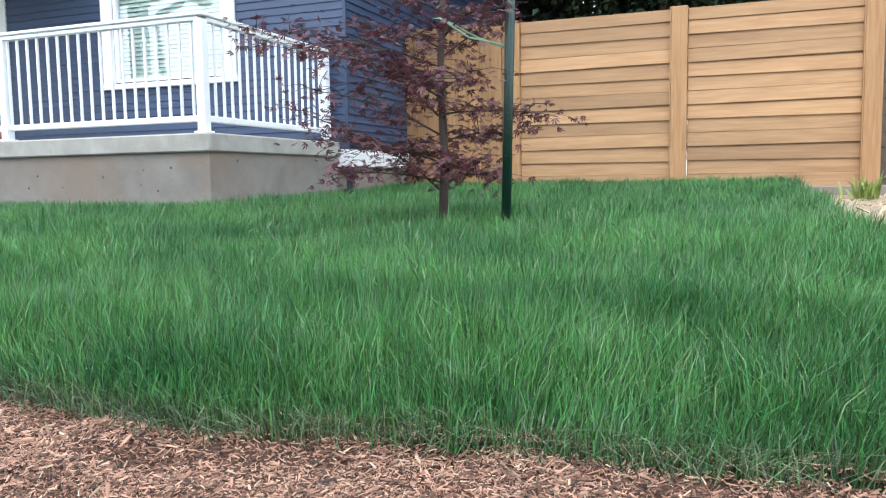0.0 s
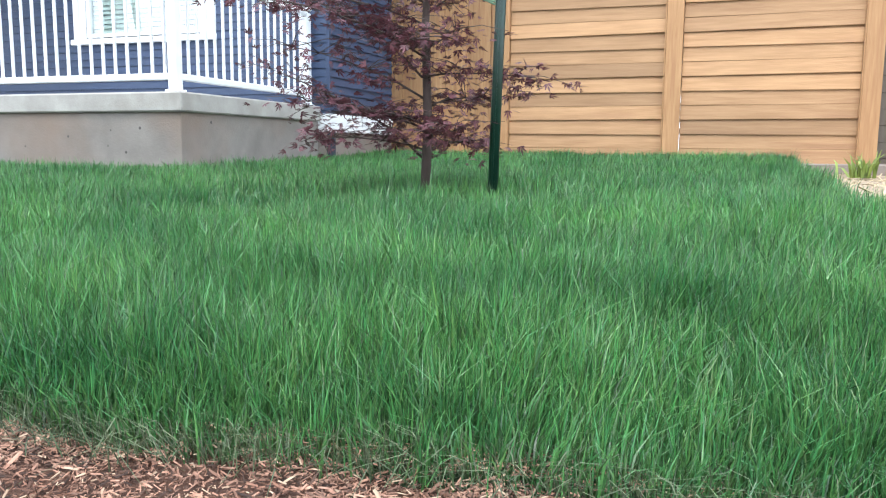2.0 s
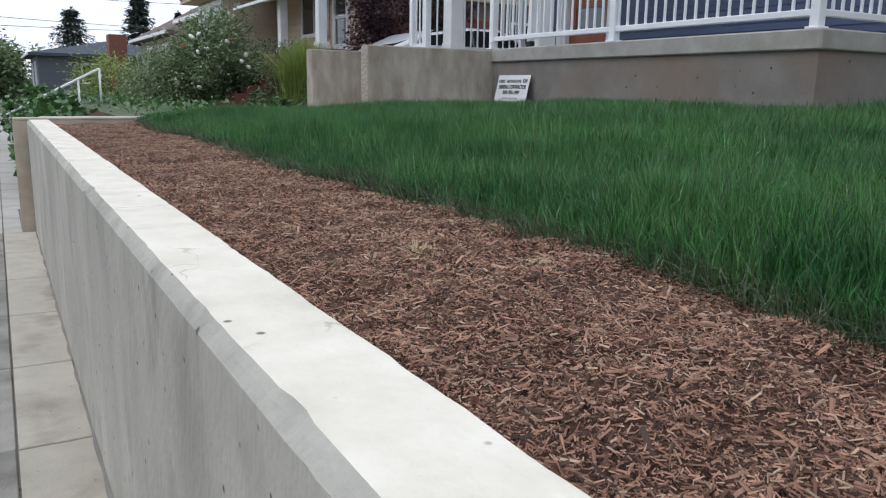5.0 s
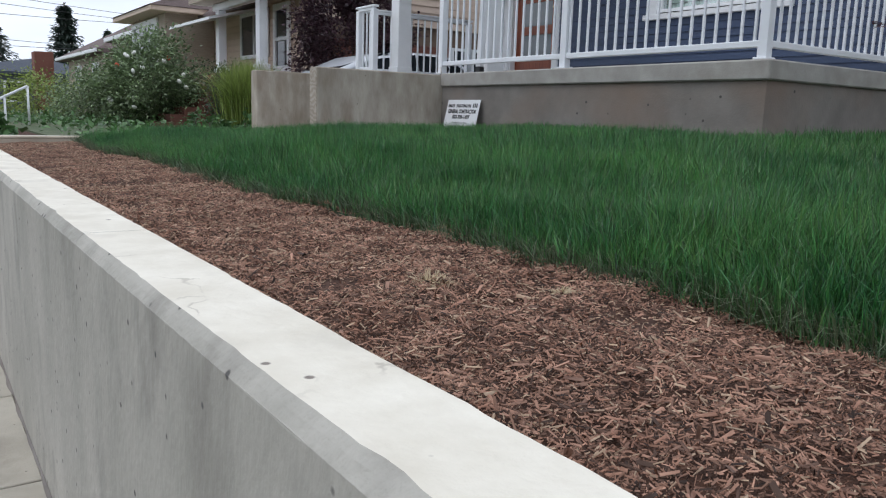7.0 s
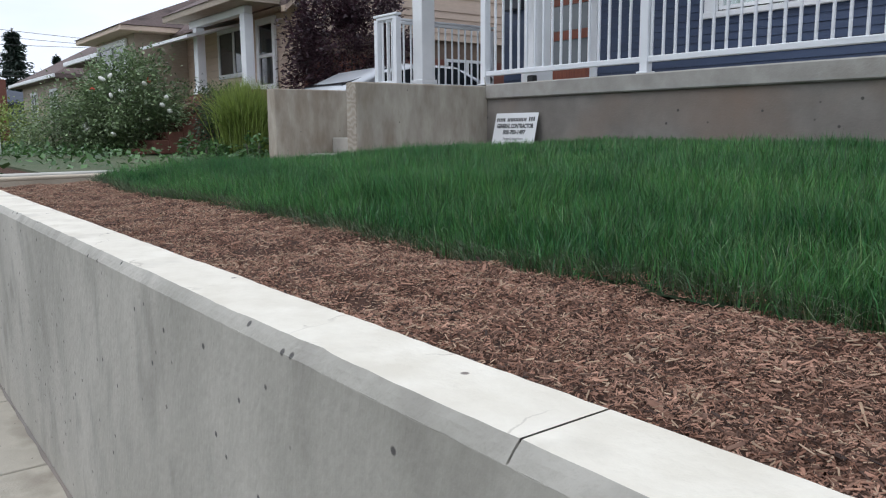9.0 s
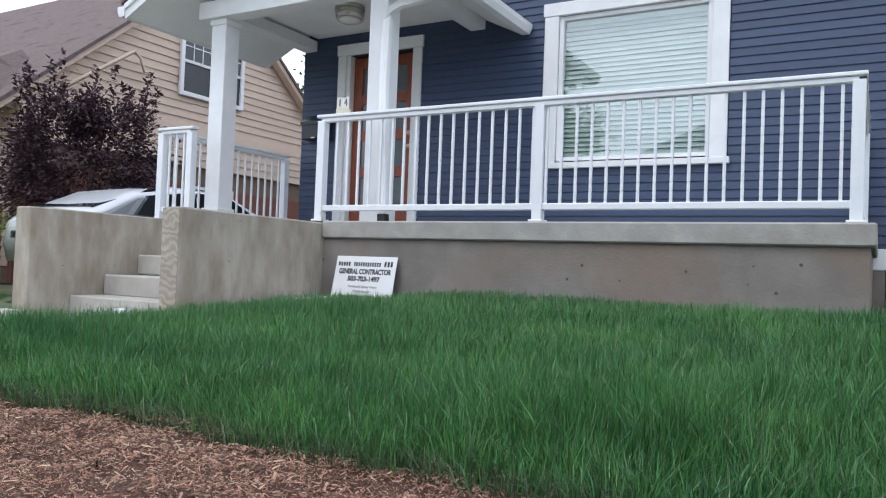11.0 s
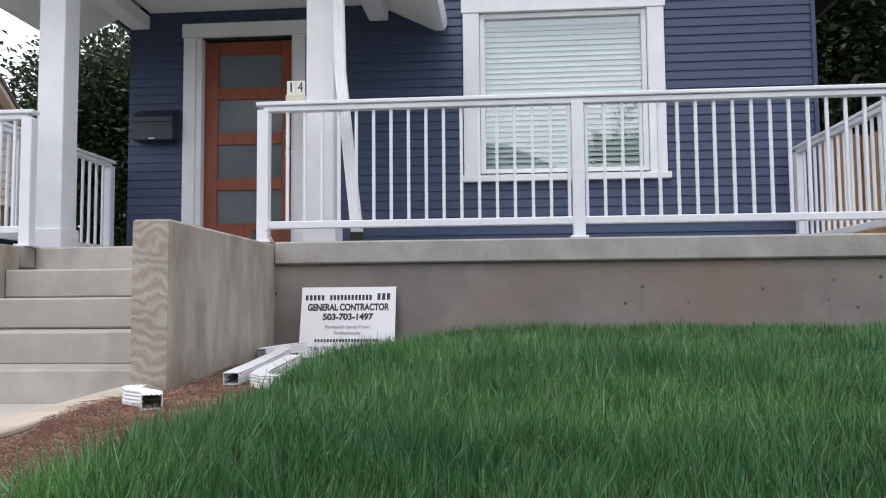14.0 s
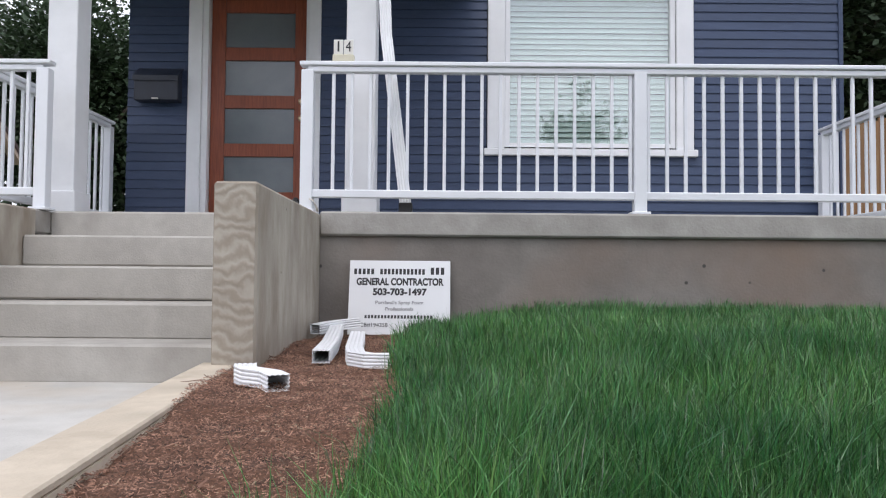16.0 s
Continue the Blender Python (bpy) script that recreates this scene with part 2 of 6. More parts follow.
M_STRAW = mat("dry_straw_tuft", (0.40, 0.31, 0.19), (0.52, 0.42, 0.27), 0.8, 8, island=0.3, bump=0)
M_DIRT = mat("dry_straw_dirt", (0.210, 0.150, 0.098), (0.315, 0.247, 0.173), 0.95, 12, bump=0.7, bump_scale=50)
M_LEAF = mat("rose_leaf", (0.12, 0.18, 0.085), (0.26, 0.34, 0.17), 0.4, 2, island=0.5, bump=0, trans=0.2)
M_LEAFY = mat("yellow_green_blade", (0.18, 0.25, 0.055), (0.30, 0.37, 0.10), 0.5, 2, island=0.4, bump=0, trans=0.3)
M_DEEP = mat("deep_green_leaf", (0.028, 0.052, 0.026), (0.06, 0.10, 0.045), 0.5, 1.0, island=0.5, bump=0, trans=0.15)
M_HOSTA = mat("broad_green_leaf", (0.05, 0.12, 0.035), (0.11, 0.21, 0.07), 0.4, 2, island=0.4, bump=0, trans=0.2)
M_CONIF = mat("conifer_needle", (0.013, 0.028, 0.02), (0.03, 0.05, 0.032), 0.6, 1, island=0.4, bump=0)
M_BARK = mat("grey_brown_bark", (0.07, 0.055, 0.042), (0.12, 0.1, 0.08), 0.9, 6, stretch=(1, 1, 0.3), bump=0.5)
M_BLOOM = mat("white_rose_bloom", (0.75, 0.74, 0.68), (0.82, 0.8, 0.76), 0.6, bump=0)
M_BLOOMR = mat("red_rose_bloom", (0.55, 0.06, 0.03), (0.65, 0.1, 0.05), 0.6, bump=0)
M_BEIGE = mat("beige_painted_siding", (0.57, 0.44, 0.345), (0.65, 0.51, 0.405), 0.6, 5, stretch=(3, 1, 6), bump=0.1, vary=0.05)
M_BEIGEBACK = mat("beige_wall_sheathing", (0.16, 0.11, 0.08), (0.2, 0.14, 0.1), 0.8)
M_TAN = mat("tan_wall_shingle", (0.37, 0.30, 0.24), (0.45, 0.375, 0.305), 0.8, 6, stretch=(1, 1, 8), bump=0.3)
M_BRICK = mat("rust_brick", (0.135, 0.05, 0.036), (0.21, 0.085, 0.06), 0.85, 9, stretch=(4, 4, 12), bump=0.3, vary=0.12)
M_ROOF = mat("brown_asphalt_shingle", (0.101, 0.074, 0.070), (0.169, 0.128, 0.119), 0.95, 18, stretch=(1, 1, 4), bump=0.5, bump_scale=40, vary=0.12, stain=(0.06, 0.046, 0.044), stain_scale=2)
M_ROOFB = mat("slate_blue_shingle", (0.05, 0.06, 0.08), (0.08, 0.092, 0.115), 0.95, 10, bump=0.4)
M_DARKGLASS = mat("dark_house_glass", (0.015, 0.018, 0.02), (0.03, 0.034, 0.038), 0.06, 1, bump=0, spec=0.7)
M_SCREEN = mat("dark_window_screen", (0.035, 0.04, 0.045), (0.05, 0.056, 0.062), 0.35, 2, bump=0)
M_CARPAINT = mat("silver_white_car_paint", (0.55, 0.57, 0.60), (0.6, 0.62, 0.65), 0.22, 2, bump=0, metal=0.25)
M_TYRE = mat("tyre_rubber", (0.015, 0.015, 0.015), (0.025, 0.025, 0.025), 0.8)
M_ASPHALT = mat("street_asphalt", (0.085, 0.085, 0.085), (0.13, 0.13, 0.128), 0.9, 8, bump=0.4)
M_EARTH = mat("neighbourhood_ground", (0.07, 0.10, 0.045), (0.13, 0.14, 0.08), 0.95, 0.6, bump=0.4)
M_SIGN = mat("white_sign_board", (0.76, 0.77, 0.78), (0.80, 0.81, 0.82), 0.4, 2, bump=0.02)
M_INK = mat("black_sign_ink", (0.02, 0.02, 0.022), (0.03, 0.03, 0.033), 0.5, bump=0)
M_INKGREY = mat("faded_sign_ink", (0.25, 0.25, 0.26), (0.3, 0.3, 0.31), 0.5, bump=0)
M_CREAM = mat("cream_number_box", (0.62, 0.58, 0.45), (0.7, 0.66, 0.52), 0.5)
M_CARD = mat("white_number_card", (0.74, 0.73, 0.68), (0.78, 0.77, 0.72), 0.5)
M_WIRE = mat("black_overhead_cable", (0.03, 0.03, 0.032), (0.04, 0.04, 0.042), 0.6, bump=0)
M_SLATEWALL = mat("slate_blue_siding", (0.075, 0.09, 0.115), (0.10, 0.115, 0.14), 0.7, 5, stretch=(1, 1, 10))
# eave boards coloured dark for the shade under the overhang
M_EAVE = mat("shaded_brown_eave_boards", (0.07, 0.062, 0.058), (0.12, 0.105, 0.095), 0.7, 4, stretch=(1, 6, 6))
M_LAMPGLASS = mat("frosted_lamp_glass", (0.80, 0.78, 0.73), (0.86, 0.84, 0.80), 0.2, 3, bump=0)


def glass(name):
    m = bpy.data.materials.new(name)
    m.use_nodes = True
    n, l = m.node_tree.nodes, m.node_tree.links
    n.remove(n["Principled BSDF"])
    clear, gloss, mix, face = n.new("ShaderNodeBsdfTransparent"), n.new("ShaderNodeBsdfGlossy"), n.new("ShaderNodeMixShader"), n.new("ShaderNodeLayerWeight")
    clear.inputs["Color"].default_value = (0.92, 0.96, 0.955, 1)
    gloss.inputs["Roughness"].default_value = 0.02
    power, add = n.new("ShaderNodeMath"), n.new("ShaderNodeMath")
    power.operation, power.inputs[1].default_value = "POWER", 4.0
    add.operation, add.use_clamp = "MULTIPLY_ADD", True
    add.inputs[1].default_value, add.inputs[2].default_value = 0.8, 0.17
    l.new(face.outputs["Facing"], power.inputs[0])
    l.new(power.outputs[0], add.inputs[0])
    l.new(add.outputs[0], mix.inputs[0])
    l.new(clear.outputs[0], mix.inputs[1])
    l.new(gloss.outputs[0], mix.inputs[2])
    l.new(mix.outputs[0], n["Material Output"].inputs[0])
    return m


def plywood_print(name):
    """Concrete that took the grain of its plywood form."""
    m = mat(name, (0.34, 0.305, 0.255), (0.44, 0.405, 0.345), 0.9, 4, bump=0)
    n, l = m.node_tree.nodes, m.node_tree.links
    bsdf = n["Principled BSDF"]
    old = bsdf.inputs["Base Color"].links[0].from_socket
    co, mp = n.new("ShaderNodeTexCoord"), n.new("ShaderNodeMapping")
    mp.inputs["Scale"].default_value = (6, 1, 5)
    wv = n.new("ShaderNodeTexWave")
    wv.inputs["Scale"].default_value, wv.inputs["Distortion"].default_value, wv.inputs["Detail"].default_value = 1.1, 14, 4
    wv.bands_direction = "Z"
    l.new(co.outputs["Object"], mp.inputs[0])
    l.new(mp.outputs[0], wv.inputs["Vector"])
    mr, mx, bp = n.new("ShaderNodeMapRange"), n.new("ShaderNodeMix"), n.new("ShaderNodeBump")
    mr.inputs["To Max"].default_value = 0.4
    mx.data_type = "RGBA"
    mx.inputs["B"].default_value = (0.16, 0.115, 0.07, 1)
    l.new(wv.outputs["Fac"], mr.inputs["Value"])
    l.new(mr.outputs[0], mx.inputs["Factor"])
    l.new(old, mx.inputs["A"])
    l.new(mx.outputs["Result"], bsdf.inputs["Base Color"])
    bp.inputs["Strength"].default_value, bp.inputs["Distance"].default_value = 0.4, 0.004
    l.new(wv.outputs["Fac"], bp.inputs["Height"])
    l.new(bp.outputs[0], bsdf.inputs["Normal"])
    return m


M_PLY = plywood_print("plywood_printed_concrete")
M_FRINGE = mat("matted_edge_grass", (0.05, 0.085, 0.04), (0.15, 0.18, 0.10), 0.6, 3, island=0.5, bump=0, trans=0.2)
M_PALEBLADE = mat("highlight_lawn_blade", (0.13, 0.20, 0.08), (0.27, 0.36, 0.18), 0.4, 3, island=0.4, bump=0, trans=0.2)
M_GLASS = glass("window_glass")

# ---- building helpers ----
ORIGIN = {}
rng = np.random.default_rng(7)


def thing(name, loc, label="", category="", group="", kind=""):
    """An Empty at the base of a thing, which parents its parts."""
    ob = new(name)
    ob.empty_display_size = 0.1
    ob.location = loc
    ORIGIN[ob.name] = Vector(loc)
    return tagged(ob, label, category, group, kind)


def part(name, bm, material, parent, label=""):
    """Links a bmesh, given in world coordinates, as one mesh under a thing or a part."""
    o = ORIGIN[parent.name] if parent else Vector((0, 0, 0))
    me = bpy.data.meshes.new(name)
    bmesh.ops.translate(bm, verts=bm.verts, vec=-o)
    bm.normal_update()
    bm.to_mesh(me)
    bm.free()
    me.materials.append(material)
    ob = new(name, me)
    ob.parent = parent
    ORIGIN[ob.name] = o
    return tagged(ob, label)


def piece(name, me, parent, m):
    """An alike piece on shared mesh data at the world pose m."""
    ob = new(name, me)
    ob.parent = parent
    ob.matrix_basis = Matrix.Translation(-ORIGIN[parent.name]) @ m
    ORIGIN[ob.name] = ORIGIN[parent.name]
    return ob


def alone(name, bm, material, label, category, kind="", group=""):
    """A thing that is one mesh."""
    return tagged(part(name, bm, material, None), label, category, group, kind)


def as_mesh(name, bm, material):
    me = bpy.data.meshes.new(name)
    bm.normal_update()
    bm.to_mesh(me)
    bm.free()
    me.materials.append(material)
    return me


def block(x0, x1, y0, y1, z0, z1, bevel=0.0, bm=None):
    """A box between two corners, with softened edges."""
    bm = bm or bmesh.new()
    vs = [bm.verts.new((x, y, z)) for x in (x0, x1) for y in (y0, y1) for z in (z0, z1)]
    fs = [bm.faces.new([vs[i] for i in q]) for q in ((0, 1, 3, 2), (4, 6, 7, 5), (0, 4, 5, 1), (2, 3, 7, 6), (0, 2, 6, 4), (1, 5, 7, 3))]
    if bevel:
        bmesh.ops.bevel(bm, geom=list({e for f in fs for e in f.edges}), offset=bevel, segments=1, affect="EDGES")
    return bm


def prism(poly, axis, a, b, bm=None, bevel=0.0):
    """A polygon pushed along an axis from a to b; poly holds the other two coordinates in x, y, z order."""
    bm = bm or bmesh.new()
    def at(p, v):
        return {"x": (v, p[0], p[1]), "y": (p[0], v, p[1]), "z": (p[0], p[1], v)}[axis]
    lo, hi = [bm.verts.new(at(p, a)) for p in poly], [bm.verts.new(at(p, b)) for p in poly]
    fs = [bm.faces.new(lo), bm.faces.new(hi[::-1])]
    for i in range(len(poly)):
        j = (i + 1) % len(poly)
        fs.append(bm.faces.new((lo[i], hi[i], hi[j], lo[j])))
    bmesh.ops.recalc_face_normals(bm, faces=fs)
    if bevel:
        bmesh.ops.bevel(bm, geom=list({e for f in fs for e in f.edges}), offset=bevel, segments=1, affect="EDGES")
    return bm


def tube(pts, r0, r1=None, seg=8, bm=None):
    """A tapered round tube through points."""
    bm = bm or bmesh.new()
    r1 = r0 if r1 is None else r1
    pts = [Vector(p) for p in pts]
    rings = []
    for i, p in enumerate(pts):
        d = (pts[min(i + 1, len(pts) - 1)] - pts[max(i - 1, 0)]).normalized()
        u = d.cross(Vector((0.3, 0.7, 0.2)) if abs(d.z) > 0.8 else Vector((0, 0, 1))).normalized()
        v = d.cross(u)
        r = r0 + (r1 - r0) * i / max(1, len(pts) - 1)
        rings.append([bm.verts.new(p + r * (math.cos(k * math.tau / seg) * u + math.sin(k * math.tau / seg) * v)) for k in range(seg)])
    for a, b in zip(rings, rings[1:]):
        for k in range(seg):
            bm.faces.new((a[k], a[(k + 1) % seg], b[(k + 1) % seg], b[k])).smooth = True
    bm.faces.new(rings[0][::-1])
    bm.faces.new(rings[-1])
    return bm


def turned(profile, centre, seg=24, bm=None):
    """A lathe shape from (radius, z) pairs about a vertical line through centre."""
    bm = bm or bmesh.new()
    rings = [[bm.verts.new((centre[0] + r * math.cos(k * math.tau / seg), centre[1] + r * math.sin(k * math.tau / seg), centre[2] + z)) for k in range(seg)] for r, z in profile]
    for a, b in zip(rings, rings[1:]):
        for k in range(seg):
            bm.faces.new((a[k], a[(k + 1) % seg], b[(k + 1) % seg], b[k])).smooth = True
    bm.faces.new(rings[0][::-1])
    bm.faces.new(rings[-1])
    bmesh.ops.recalc_face_normals(bm, faces=bm.faces)
    return bm


def raw(name, co, faces_n, material, parent=None, smooth=False):
    """A large mesh from numpy: co (n, k, 3) holds n faces' corners, or pieces of faces_n corner-index rows each."""
    n, k, _ = co.shape
    idx = np.concatenate([(np.arange(n)[:, None] * k + np.array(f)[None, :]) for f in faces_n], axis=1).ravel()
    sizes = np.tile([len(f) for f in faces_n], n)
    me = bpy.data.meshes.new(name)
    o = np.array(ORIGIN[parent.name]) if parent else np.zeros(3)
    me.vertices.add(n * k)
    me.vertices.foreach_set("co", (co.reshape(-1, 3) - o).ravel().astype(np.float32))
    me.loops.add(len(idx))
    me.loops.foreach_set("vertex_index", idx.astype(np.int32))
    me.polygons.add(len(sizes))
    starts = np.concatenate(([0], np.cumsum(sizes)[:-1]))
    me.polygons.foreach_set("loop_start", starts.astype(np.int32))
    me.update(calc_edges=True)
    me.materials.append(material)
    ob = new(name, me)
    ob.parent = parent
    ORIGIN[ob.name] = Vector(o)
    return ob


def unit(v):
    return v / np.maximum(1e-9, np.linalg.norm(v, axis=-1, keepdims=True))


def leaves(name, centres, size, material, parent=None, aspect=0.5, droop=0.2, out=None):
    """Small folded leaves (two tilted halves each) at the given places."""
    n = len(centres)
    d = rng.normal(size=(n, 3)) if out is None else unit(out) + 0.7 * rng.normal(size=(n, 3))
    d[:, 2] = 0.6 * d[:, 2] - droop
    d = unit(d)
    s = unit(np.cross(d, rng.normal(size=(n, 3)) * 0.5 + [0, 0, 1]))
    up = np.cross(s, d)
    L = size * rng.uniform(0.6, 1.3, n)[:, None]
    a, tip = centres, centres + d * L
    mid = centres + d * L * 0.45
    co = np.stack([a, mid + s * L * aspect * 0.5 + up * L * 0.08, tip, mid - s * L * aspect * 0.5 + up * L * 0.08], axis=1)
    return raw(name, co, [(0, 1, 2), (0, 2, 3)], material, parent)


def clumps(n, centre, radii, k, spread, shell=0.55):
    """Points in clumps over an uneven rounded body, thicker towards its outside."""
    c = unit(rng.normal(size=(k, 3))) * rng.uniform(shell, 1.0, (k, 1)) * (1 + 0.18 * rng.normal(size=(k, 1)))
    c = c * np.array(radii) + np.array(centre)
    return c[rng.integers(0, k, n)] + rng.normal(size=(n, 3)) * spread


def lettering(text, size, width, m, parent, material, depth=0.0008, bold=0.0):
    """Words in the built-in font, centred, squeezed to a width, at the world pose m."""
    cu = bpy.data.curves.new("lettering", "FONT")
    cu.body, cu.size, cu.align_x, cu.align_y, cu.extrude, cu.offset = text, size, "CENTER", "CENTER", depth, bold
    tmp = bpy.data.objects.new("lettering_source", cu)
    me = bpy.data.meshes.new_from_object(tmp)
    bpy.data.objects.remove(tmp)
    me.materials.clear()
    me.materials.append(material)
    xs = [v.co.x for v in me.vertices]
    k = width / max(1e-6, max(xs) - min(xs))
    for v in me.vertices:
        v.co.x *= k
    return piece("lettering", me, parent, m)

# ---- plan ----
FACADE, LEFT, RIGHT = 7.40, -10.02, -3.37      # the blue house's front wall
FLOOR = 1.93                                   # porch slab
PORCH = 5.155                                  # front of the slab
WALL_OUT, WALL_IN, WALL_TOP = 0.11, 0.285, 1.12
SIDEWALK, WALKWAY = 0.12, 1.0


def soil(x, y):
    """Height of the lawn's soil."""
    up = np.interp(y, [0, 1.05, 2, 3, 4, 5.2, 9, 14], [1.07, 1.075, 1.14, 1.20, 1.24, 1.245, 1.37, 1.45])
    left = np.clip((np.asarray(x) + 7.9) / 2.2, 0, 1)
    return 1.075 + (up - 1.075) * (0.25 + 0.75 * left * left * (3 - 2 * left)) + 0.012 * np.sin(3.1 * x + 1.7 * y) * np.cos(2.3 * y - 1.1 * x)


def sheet(name, xs, ys, height, material, label, category, kind):
    bm = bmesh.new()
    grid = [[bm.verts.new((x, y, float(height(x, y)))) for y in ys] for x in xs]
    for i in range(len(xs) - 1):
        for j in range(len(ys) - 1):
            bm.faces.new((grid[i][j], grid[i + 1][j], grid[i + 1][j + 1], grid[i][j + 1])).smooth = True
    return alone(name, bm, material, label, category, kind)


# ---- ground, road, pavement ----
alone("ground", prism([(-900, -900), (900, -900), (900, 900), (-900, 900)], "z", -0.6, -0.35), M_EARTH, "wide neighbourhood ground reaching the horizon", "ground", "structure")
alone("road", block(-120, 60, -11.5, -4.2, -0.34, -0.06), M_ASPHALT, "grey asphalt street beside the pavement", "road", "structure")
alone("kerb", block(-120, 60, -4.2, -4.05, -0.34, 0.10, 0.02), M_WALK, "pale concrete kerb along the street", "kerb", "structure")
alone("grass_verge", block(-120, 60, -4.05, -1.95, -0.34, 0.10), M_EARTH, "green planting strip between kerb and pavement", "verge", "structure")
alone("neighbour_yard", block(-60, -9.9, 1.4, 40, -0.34, 0.98), M_EARTH, "dark earth of the neighbouring yards", "ground", "structure")
alone("driveway", block(-14.0, -10.32, 6.3, 30, 0.98, 1.08, 0.01), M_WALKOLD, "weathered concrete driveway between the houses", "driveway", "structure")
alone("side_yard", block(1.0, 14, 0.3, 40, -0.34, 1.10), M_DIRT, "dry straw-strewn dirt beside the lawn", "ground", "structure")
alone("yard_fill", block(-9.9, 1.0, 9.02, 40, -0.34, 1.3), M_SOIL, "bare soil behind the house", "ground", "structure")

# ---- retaining wall ----
retaining = thing("retaining_wall", (-3.0, 0.2, SIDEWALK), "pale board-formed concrete retaining wall with chamfered top", "wall", kind="structure")
WEND, JOINT = -7.55, -1.94
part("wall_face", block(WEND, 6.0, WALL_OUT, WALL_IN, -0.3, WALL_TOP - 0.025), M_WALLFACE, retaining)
for x0, x1 in ((WEND, JOINT - 0.002), (JOINT + 0.002, 6.0)):
    # rough cast edge: the chamfer wanders by a few millimetres
    n = int((x1 - x0) / 0.035)
    bm, cf = bmesh.new(), bmesh.new()
    rows, crow = [], []
    for i in range(n + 1):
        x = x0 + (x1 - x0) * i / n
        j1 = 0.004 * noise.noise((x * 6, 1, 0)) + 0.003 * noise.noise((x * 25, 2, 0)) + 0.018 * max(0, noise.noise((x * 7.3, 7, 0)) - 0.33)
        j2 = 0.003 * noise.noise((x * 9, 3, 0)) + 0.003 * noise.noise((x * 31, 4, 0))
        j3 = 0.004 * noise.noise((x * 11, 8, 0)) + 0.003 * noise.noise((x * 37, 9, 0)) - 0.012 * max(0, noise.noise((x * 5.1, 17, 0)) - 0.3)
        top = WALL_TOP + 0.0025 * noise.noise((x * 3, 5, 0))
        rows.append([bm.verts.new(p) for p in ((x, WALL_OUT + 0.020 + j1, top), (x, WALL_IN - 0.006 + j2, top), (x, WALL_IN, top - 0.008), (x, WALL_IN, WALL_TOP - 0.025))])
        crow.append([cf.verts.new(p) for p in ((x, WALL_OUT - 0.0004, WALL_TOP - 0.026 + j3), (x, WALL_OUT + 0.010 + j1 * 0.7, (WALL_TOP + top) / 2 - 0.011 + j3 * 0.6), (x, WALL_OUT + 0.020 + j1, top), (x, WALL_OUT + 0.020 + j1, WALL_TOP - 0.04))])
    for a, b in zip(rows, rows[1:]):
        for k in range(3):
            bm.faces.new((a[k], b[k], b[k + 1], a[k + 1]))
    for a, b in zip(crow, crow[1:]):
        for k in range(2):
            cf.faces.new((a[k], b[k], b[k + 1], a[k + 1]))
    cf.faces.new(crow[0])
    cf.faces.new(crow[-1])
    bmesh.ops.recalc_face_normals(bm, faces=bm.faces)
    part("wall_top", bm, M_WALLTOP, retaining, "troweled top, paled for the sky light on it")
    # chamfer takes the darker face colour for its turn from the light
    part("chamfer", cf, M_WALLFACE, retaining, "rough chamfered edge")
# tie holes along the face
hole = as_mesh("tie_hole", turned([(0.0055, 0), (0.0055, 0.002), (0.004, 0.0025)], (0, 0, 0), 7), M_FOUND)
for i, x in enumerate(np.arange(-7.3, 1.5, 0.83)):
    for z in ((0.45, 0.8) if i % 2 else (0.62,)):
        piece("tie_hole", hole, retaining, pose(x + 0.03 * ((i * 7) % 3 - 1), WALL_OUT + 0.001, z + 0.02 * ((i * 5) % 3), 90))

# ---- walkway wall, walkway and its steps ----
walkside = thing("walkway_kerb_wall", (-7.8, 1.8, SIDEWALK), "pale concrete kerb wall beside the entrance walkway", "wall", kind="structure")
kerb_poly = [(-7.60, 0.0), (-7.95, 3.62), (-8.10, 3.62), (-7.78, 0.0)]
part("kerb_body", prism(kerb_poly, "z", -0.3, WALL_TOP - 0.012), M_KERB, walkside)
part("kerb_top", prism(kerb_poly, "z", WALL_TOP - 0.0115, WALL_TOP + 0.012, bevel=0.006), M_KERB, walkside)
alone("walkway", prism([(-7.79, 1.75), (-8.10, 3.95), (-9.65, 3.95), (-9.65, 1.75)], "z", -0.3, WALKWAY), M_FLAT, "smooth pale concrete entrance walkway", "walkway", "structure")
lower = thing("street_steps", (-8.7, 1.0, SIDEWALK), "pale concrete steps from pavement to walkway", "steps", kind="structure")
for k in range(4):
    part("step", block(-9.65, -7.80, 0.35 + 0.35 * k, 0.70 + 0.35 * k if k < 3 else 1.749, -0.3, SIDEWALK + 0.176 * (k + 1), 0.008), M_STEP, lower)
alone("walkway_edge", block(-9.85, -9.652, 0.3, 3.5, -0.3, 1.06, 0.01), M_CONC, "pale concrete edge of the walkway", "kerb", "structure")

# ---- front steps ----
steps = thing("front_steps", (-8.85, 4.4, WALKWAY), "five cast concrete steps between two board-formed cheek walls", "steps", kind="structure")
for y, z in ((3.93, 1.18), (4.27, 1.365), (4.63, 1.56), (4.99, 1.755)):
    part("step", block(-9.652, -8.042, y, 5.32, z - 0.19, z, 0.012), M_STEP, steps)
part("step", block(-9.652, -8.042, 5.32, 5.6, FLOOR - 0.175, FLOOR, 0.012), M_STEP, steps)
part("cheek_wall", block(-8.04, -7.85, 3.53, PORCH + 0.25, 0.5, 1.915, 0.012), M_CHEEK, steps)
